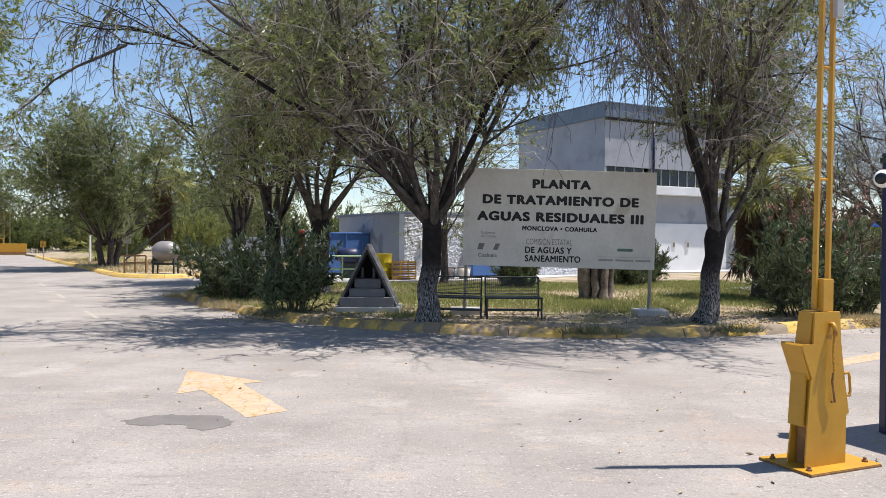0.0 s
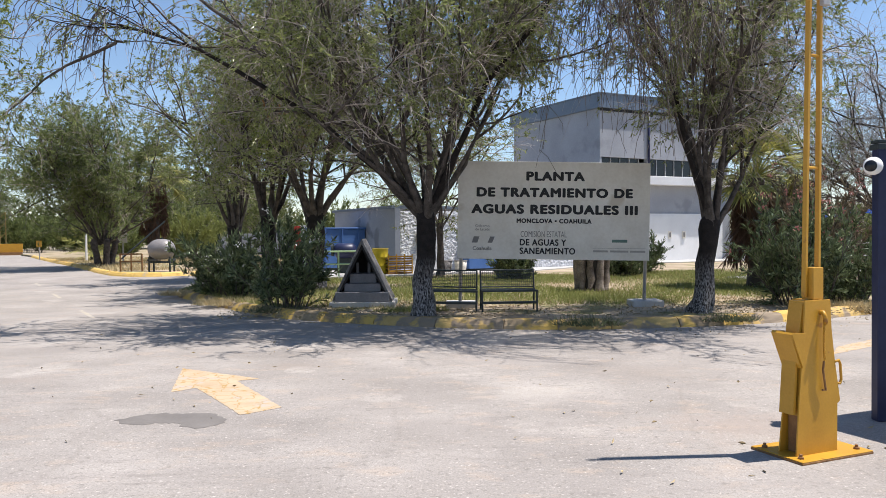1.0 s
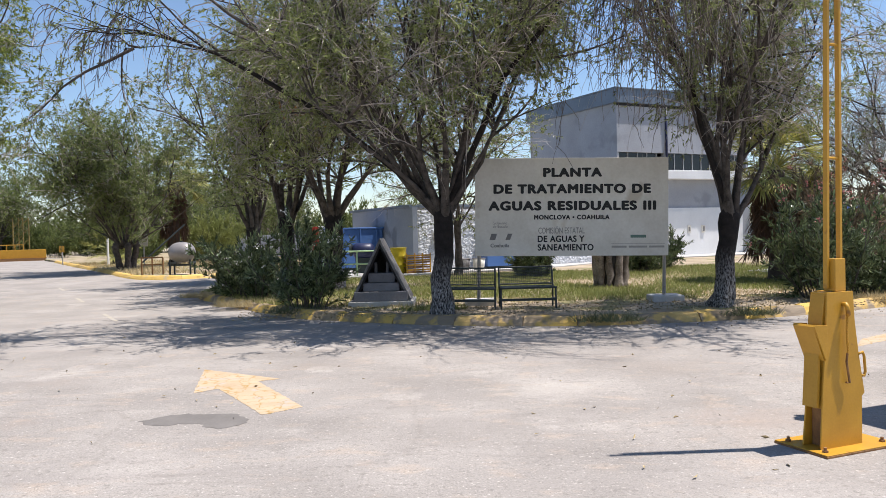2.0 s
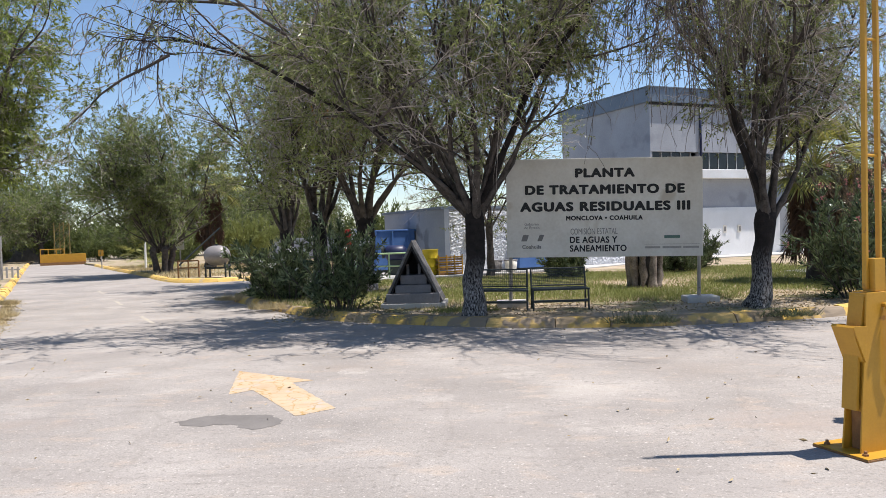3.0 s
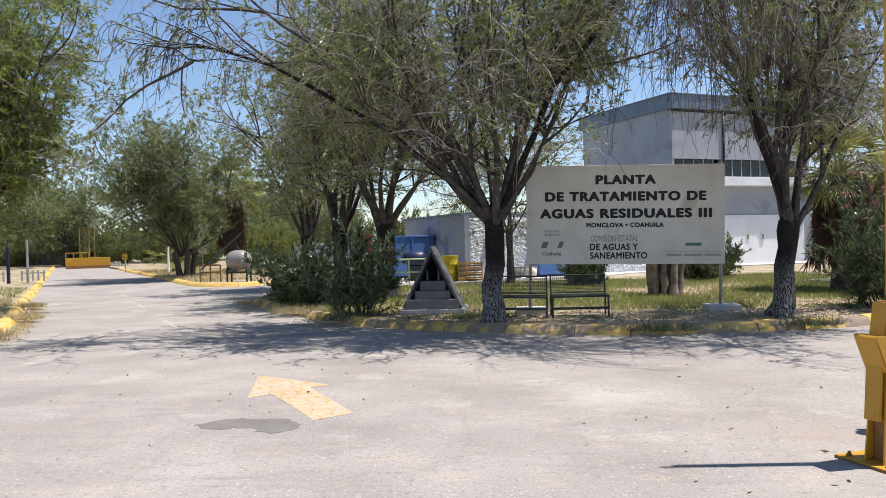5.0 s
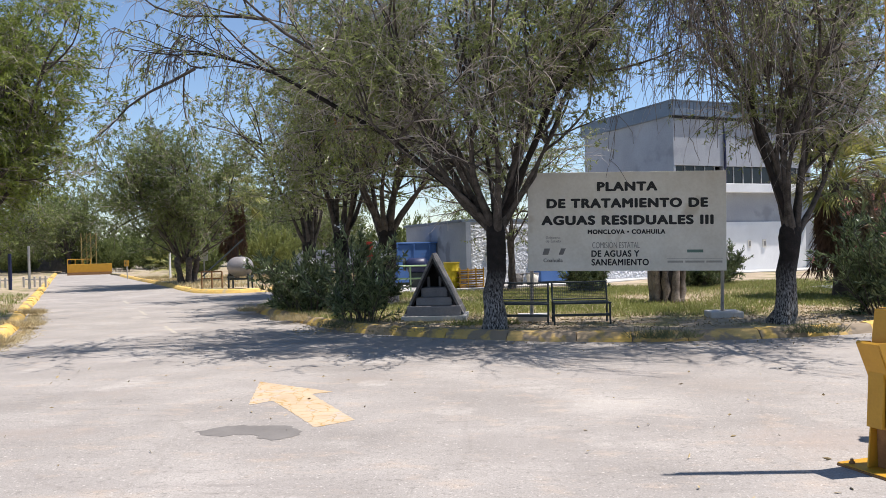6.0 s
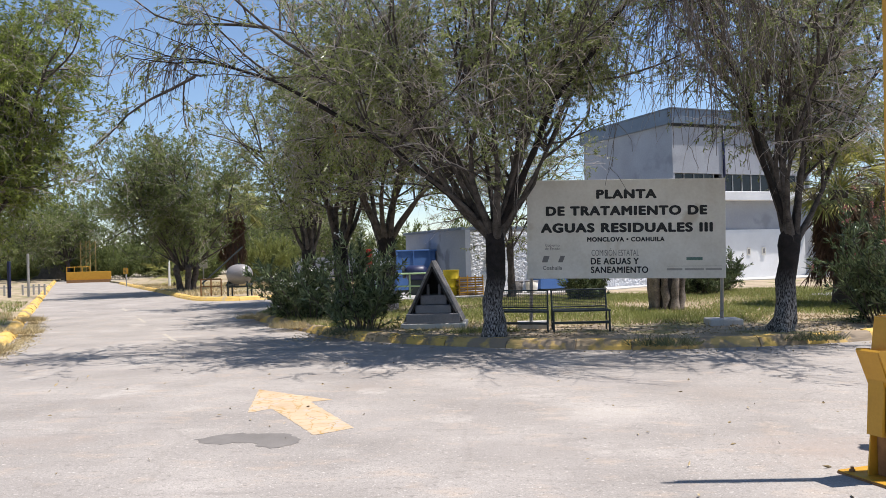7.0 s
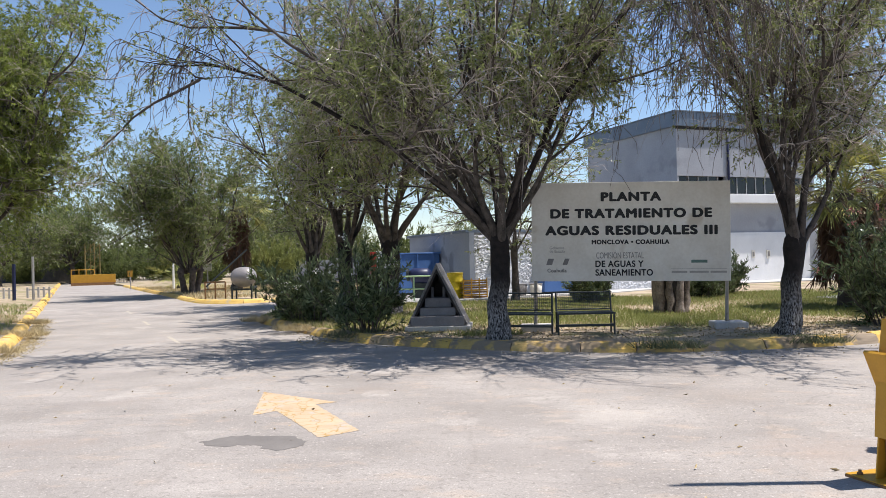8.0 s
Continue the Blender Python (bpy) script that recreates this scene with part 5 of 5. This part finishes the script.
tree("willow_tree", 23, pose(4.78, 13.85, GRASS_Z), "willow-like tree with many upright limbs and a worn pale trunk foot", head=1.75, r=0.165, lean=(0.18, 0.05), limb_len=5.2,
     azimuths=[3.0, 2.0, 0.2, 0.9, -0.6, -1.5, 4.0, 1.4, 3.3, 0.0], incs=[0.2, 0.22, 0.45, 0.3, 0.25, 0.1, 0.16, 0.12, 0.1, 0.6], counts=(10, 7, 6), hang=3, hang_len=2.2, leafy=0.75, per_twig=16, leaf=(0.09, 0.024), thick=(0.3, 0.48), prune=((-99, 99, 2.1, 0.0),), extra=((-1.7, -1.2, 5.7, 50, 2.8),))


def stump(m):
    root = thing("split_stump", m, "thick split grey trunk of a cut-down tree", "stump")
    g = np.random.default_rng(8)
    for k in range(9):
        a = k * 0.698 + 0.3
        zs = np.linspace(-0.1, 1.5, 9)
        pts = [(0.33 * math.cos(a) * (1 + 0.15 * z) + 0.012 * g.normal(), 0.24 * math.sin(a) + 0.012 * g.normal(), z) for z in zs]
        part("stem", tube(pts, [0.19 if i == 0 else 0.098 + 0.014 * g.normal() for i in range(9)], 9), M["bark_pale"], root, smooth=True)
    # dark core added so the gaps between the stems look shaded
    part("shade_core", tube([(0, 0, -0.1), (0.02, 0, 1.42)], [0.27, 0.22], 12), M["recess_shade"], root)


stump(pose(3.85, 19.2, GRASS_Z))
tree("willow_tree", 41, pose(-3.3, 20.6, GRASS_Z), "pruned tree with a dark knobbly trunk behind the oleanders", head=2.15, r=0.24, limb_len=5.0, spread=(0.12, 0.72), limbs=9, counts=(11, 7, 6), hang=3, per_twig=15, leafy=0.7, thick=(0.38, 0.58),
     leaf=(0.09, 0.034), dry=0.04, prune=((-99, 99, 2.75, 0.0),))
tree("willow_tree", 43, pose(-4.95, 22.4, GRASS_Z), "pruned tree with reddish limbs and thin foliage", head=2.1, r=0.22, limb_len=5.2, spread=(0.1, 0.7), limbs=9, counts=(11, 7, 6), hang=3, per_twig=15, leafy=0.65, thick=(0.38, 0.58), leaf=(0.1, 0.036),
     leaf_mat="leaf_bright", dry=0.05, prune=((-99, 99, 2.75, 0.0),))
tree("willow_tree", 47, pose(-7.3, 27.5, GRASS_Z), "spreading tree with dense grey-green foliage", head=2.0, r=0.24, limb_len=4.4, spread=(0.15, 0.5), limbs=9, counts=(10, 7, 6), leafy=0.75, thick=(0.38, 0.58), leaf=(0.12, 0.042), per_twig=11, prune=((-99, 99, 2.5, 0.0),))
tree("willow_tree", 53, pose(0.05, 26.0, GRASS_Z), "slim forked tree before the stucco wall", head=1.9, r=0.115, limbs=6, limb_len=3.0, spread=(0.2, 0.8), counts=(7, 6, 5), leafy=0.6, leaf=(0.13, 0.034), bark="bark_far")
tree("roadside_tree", 61, pose(-13.5, 17.9, GRASS_Z), "tall roadside tree with fresh green foliage leaning over the road", head=2.2, r=0.2, lean=(0.1, 0), limb_len=5.2,
     azimuths=[0.0, 0.5, -0.5, 1.3, 2.4, 3.3, -1.4, -2.2, 0.2, 0.0, -0.4, 0.8, -0.9, 0.3, -1.2], incs=[0.5, 0.3, 0.35, 0.5, 0.6, 0.5, 0.4, 0.5, 0.1, 0.4, 0.55, 0.55, 0.6, 0.42, 0.7], counts=(12, 7, 6), hang=1, leafy=0.9, thick=(0.38, 0.58), leaf_mat="leaf_bright", leaf=(0.105, 0.028), per_twig=26, droop=-0.07, prune=((-99, 99, 1.6, 0.0), (2.9, 99, 2.8, 1.9)))
tree("roadside_tree", 67, pose(-16.7, 38.2, GRASS_Z), "broad many-stemmed tree with feathery green foliage", head=1.3, r=0.15, stems=5, limb_len=5.0, spread=(0.1, 1.15), limbs=16, prune=((2.0, 99, 4.4, 0.0), (-99, 99, 1.1, 0.0)), counts=(11, 7, 6), leafy=0.95, leaf_mat="leaf_far",
     leaf=(0.2, 0.05), per_twig=10, lens=(2.4, 1.2, 0.6), bark="bark_far", lift=0.05)
far = tree("background_tree", 71, pose(-47, 66, GRASS_Z), "distant feathery tree behind the road", head=1.8, r=0.2, limb_len=4.6, spread=(0.2, 1.1), limbs=11, counts=(8, 6, 5), leafy=0.95, leaf_mat="leaf_far", leaf=(0.3, 0.075),
           per_twig=8, lens=(2.2, 1.2, 0.7), bark="bark_far", group="distant trees", lift=0.02)
rng = random.Random(5)
for x, y, s in ((-46, 76, 1.1), (-54, 84, 1.2), (-62, 78, 1.3), (-40, 92, 1.2), (-30, 88, 1.3), (-18, 62, 0.9), (16, 64, 1.0), (24, 55, 0.9),
                (32, 48, 1.0), (40, 52, 1.1), (-70, 66, 1.2), (-50, 60, 0.9), (-20, 84, 1.2), (-28, 28, 0.95), (-34, 40, 1.0)):
    t = copy_thing(far, pose(x, y, GRASS_Z if y < 90 else -0.03, 0, 0, rng.uniform(0, 360)))
    t.scale = (s, s, s * rng.uniform(0.85, 1.1))
hedge = shrub("hedge_bush", 191, pose(-60, 96, -0.03), "distant green hedge bush closing the view", 3.4, 4.5, 70, leaf=(0.45, 0.12), leaf_mat="leaf_far", category="hedge", group="distant hedge", shoots=10, per=12)
for k in range(22):
    t = copy_thing(hedge, pose(-92 + k * 5.6 + rng.uniform(-1, 1), 94 + rng.uniform(-3, 3) - abs(k - 5) * 0.5, -0.03, 0, 0, rng.uniform(0, 360)))
    t.scale = (1, 1, rng.uniform(0.8, 1.2))
for x, y, s in ((-46, 80, 0.8), (-42, 79, 0.7), (-37, 78, 0.8), (-33, 75, 0.75), (-29.5, 71, 0.7), (-27, 64, 0.6), (-25, 60, 0.55), (-52, 77, 0.7), (19.5, 37, 0.55), (22, 39, 0.6), (25, 41, 0.6), (28, 43, 0.65), (17.5, 40, 0.55), (31, 45, 0.7), (34, 47, 0.7)):
    t = copy_thing(hedge, pose(x, y, -0.03, 0, 0, rng.uniform(0, 360)))
    t.scale = (s, s, s)
tree("bare_tree", 83, pose(12.8, 21.5, GRASS_Z), "leafless tree of grey arching branches", head=1.9, r=0.16, limb_len=4.2, spread=(0.2, 1.1), limbs=12, counts=(11, 8, 7), hang=4, hang_len=1.6, leafy=0.05, bark="bark_far")

# ---- shrubs and palms ----
shrub("oleander", 101, pose(-5.35, 18.9, GRASS_Z), "dark green oleander bush with white blossoms by the kerb", 0.7, 1.35, 24, leaf=(0.16, 0.034), flowers=14, group="oleanders by the kerb")
shrub("oleander", 103, pose(-4.75, 18.2, GRASS_Z), "dark green oleander bush with white blossoms by the kerb", 0.6, 1.4, 20, leaf=(0.16, 0.034), flowers=8, group="oleanders by the kerb")
shrub("oleander", 107, pose(-3.02, 15.4, GRASS_Z), "tall dark oleander bush with few blossoms beside the shrine", 0.66, 1.6, 24, leaf=(0.17, 0.034), flowers=6, group="oleanders by the kerb")
shrub("oleander", 109, pose(7.25, 15.2, GRASS_Z), "large dark oleander with faded pink blossoms behind the barrier", 0.95, 1.75, 40, leaf=(0.17, 0.034), flowers=26, petal="petal_pink", group="oleanders behind the barrier")
shrub("oleander", 113, pose(9.0, 18.5, GRASS_Z), "large dusty reddish oleander with faded pink blossoms", 1.2, 2.5, 46, leaf=(0.17, 0.034), leaf_mat="oleander_dusty", flowers=50, petal="petal_pink", group="oleanders behind the barrier")
shrub("oleander", 127, pose(8.5, 15.9, GRASS_Z), "low grey-green oleander near the kerb", 0.7, 1.15, 34, group="oleanders behind the barrier")
shrub("round_shrub", 131, pose(2.35, 24.0, GRASS_Z), "low dark clipped shrub on the grass", 0.8, 0.9, 40, category="shrub", group="low shrubs")
shrub("round_shrub", 137, pose(6.1, 25.5, GRASS_Z), "low dark clipped shrub on the grass", 1.0, 1.0, 40, category="shrub", group="low shrubs")
shrub("round_shrub", 139, pose(7.1, 27, GRASS_Z), "low dark shrub with pale leaf edges", 0.6, 1.3, 30, category="shrub", group="low shrubs")
shrub("dry_shrub", 149, pose(-15.2, 46.5, GRASS_Z), "yellowish dry feathery shrub before the wall", 2.2, 2.6, 70, leaf=(0.3, 0.05), leaf_mat="grass", category="shrub")
palm("fan_palm", 151, pose(8.3, 20.0, GRASS_Z), "fan palm with a skirt of dead brown fronds", 2.85, 0.22, 44, 0.9, 150)
palm("fan_palm", 157, pose(-15.6, 42.0, GRASS_Z), "fan palm with a dark skirt among the trees", 4.6, 0.3, 30, 1.3, 160)
palm("young_palm", 163, pose(-21.3, 47.2, GRASS_Z), "stemless young palm near the far kerb", 0.35, 0.2, 30, 1.3, 0)

# ---- grass, weeds, litter ----
rng = np.random.default_rng(9)


def field(seed, n, poly, x0, x1, y0, y1, green):
    g = np.random.default_rng(seed)
    x, y = g.uniform(x0, x1, n), g.uniform(y0, y1, n)
    ok = inside(poly, x, y)
    x, y = x[ok], y[ok]
    patch = np.sin(x * 0.9 + 1.3 * np.sin(y * 0.7)) + np.sin(y * 1.1 + 0.8 * np.sin(x * 1.3 + 2)) + g.normal(0, 0.5, len(x))
    pick = patch > -0.9 if green else patch < 0.0
    return x[pick], y[pick]


KEEP = [(x, y + 0.35) for x, y in KERB_MAIN[2:15]] + [(16, 30), (-3.5, 25.3)]
x, y = field(1, 170000, KEEP, -7, 16, 13, 30, True)
deep = y > 15.6
batch = blades(2, x[deep], y[deep], GRASS_Z - 0.01, 0.115, 0.6, 0.011)
tagged(new("grass", raw_mesh("grass", *batch, M["grass"])), "patchy green grass and low weeds on the island", "grass", kind="stuff")
x, y = field(3, 50000, KEEP, -7, 16, 13, 30, False)
thin = (y > 15.0) | (rng.random(len(x)) < 0.12)
batch = blades(4, x[thin], y[thin], GRASS_Z - 0.01, 0.10, 0.7, 0.008)
tagged(new("dry_grass", raw_mesh("dry_grass", *batch, M["straw"])), "short straw-coloured dry grass", "grass", kind="stuff")
x, y = field(5, 50000, [(a - 0.5, b) for a, b in KERB_LEFT[2:8]] + [(-30, 30), (-24, 12)], -31, -9, 10, 31, False)
batch = blades(6, x, y, GRASS_Z - 0.01, 0.13, 0.6, 0.011)
tagged(new("verge_grass", raw_mesh("verge_grass", *batch, M["straw"])), "dry yellow grass on the verge", "grass", kind="stuff")
x, y = field(7, 26000, [(a - 0.5, b) for a, b in KERB_LEFT[2:8]] + [(-30, 30), (-24, 12)], -31, -9, 10, 31, True)
batch = blades(8, x, y, GRASS_Z - 0.01, 0.16, 0.5, 0.012)
tagged(new("verge_weeds", raw_mesh("verge_weeds", *batch, M["grass"])), "green weeds on the verge", "grass", kind="stuff")
x, y = field(9, 40000, ISLAND_FAR, -30, -8, 31.5, 52, False)
batch = blades(10, x, y, GRASS_Z - 0.01, 0.2, 0.6, 0.02)
tagged(new("far_grass", raw_mesh("far_grass", *batch, M["straw"])), "dry straw grass on the far island", "grass", kind="stuff")
# tufts growing over the kerb
for k, (cx, cy, r, n, mt) in enumerate(((2.5, 12.55, 0.42, 330, "weed"), (4.95, 12.95, 0.36, 260, "weed"), (-6.5, 19.7, 0.5, 700, "straw"), (-4.6, 16.9, 0.6, 900, "straw"), (-3.2, 15.1, 0.4, 500, "weed"),
                                        (7.9, 14.6, 0.45, 1200, "straw"), (-0.5, 14.6, 0.5, 900, "grass"), (3.4, 16.9, 0.6, 1400, "grass"), (-9.6, 13.3, 0.4, 700, "straw"), (-11.3, 16.6, 0.5, 900, "straw"), (-13.6, 20.3, 0.5, 900, "straw"))):
    g = np.random.default_rng(200 + k)
    q, a = np.sqrt(g.random(n)) * r, g.uniform(0, 6.283, n)
    batch = blades(300 + k, cx + q * np.cos(a) * 1.4, cy + q * np.sin(a) * 0.6, 0.08, 0.2, 0.9, 0.008)
    tagged(new("weed_tuft", raw_mesh("weed_tuft", *batch, M[mt])), "straggly tuft of weeds growing at the kerb", "weeds", kind="stuff")


def scatter(seed, n, x0, x1, y0, y1, z, size, name, label, along=None):
    g = np.random.default_rng(seed)
    if along is None:
        x, y = g.uniform(x0, x1, n), g.uniform(y0, y1, n)
    else:
        pts = np.array([p[:2] for p, d in ring_path(rounded(along), 0.1)])
        pick = g.integers(0, len(pts), n)
        x, y = pts[pick, 0] + g.normal(0.25, 0.25, n), pts[pick, 1] + g.normal(-0.25, 0.25, n)
    p = np.stack([x, y, z + g.uniform(0.002, 0.02, n)], -1)
    d = unit(np.stack([g.normal(0, 1, n), g.normal(0, 1, n), g.normal(0, 0.2, n)], -1))
    batch = leaves(g, p, d, size, size * 0.4)
    tagged(new(name, raw_mesh(name, *batch, M["litter"])), label, "leaf litter", kind="stuff")


scatter(21, 170, -9, 7, 2.5, 12.5, 0.0, 0.06, "fallen_leaves", "dry brown leaves scattered over the asphalt")
g = np.random.default_rng(77)
along = np.array([p[:2] for p, d in ring_path(rounded([(-9.0, 11.6), (-9.15, 12.5), (-10.05, 14.8), (-12.05, 18.1), (-15, 23)]), 0.1)])
pick = g.integers(0, len(along), 5200)
near = np.abs(g.normal(0, 0.28, 5200))
batch = blades(78, along[pick, 0] + near * 0.9 + g.normal(0, 0.05, 5200), along[pick, 1] - near * 0.4, -0.002, 0.055, 2.2, 0.009)
tagged(new("kerb_straw", raw_mesh("kerb_straw", *batch, M["straw"])), "dry straw and dust gathered along the kerb", "dry grass", kind="stuff")
scatter(23, 600, 0, 0, 0, 0, 0.0, 0.04, "kerb_litter", "dry leaves gathered along the kerb", along=[(x, y) for x, y in KERB_MAIN[4:15]])
scatter(24, 5000, -4, 9, 13.4, 17, GRASS_Z, 0.06, "leaf_litter", "brown leaf litter on the bare earth under the trees")
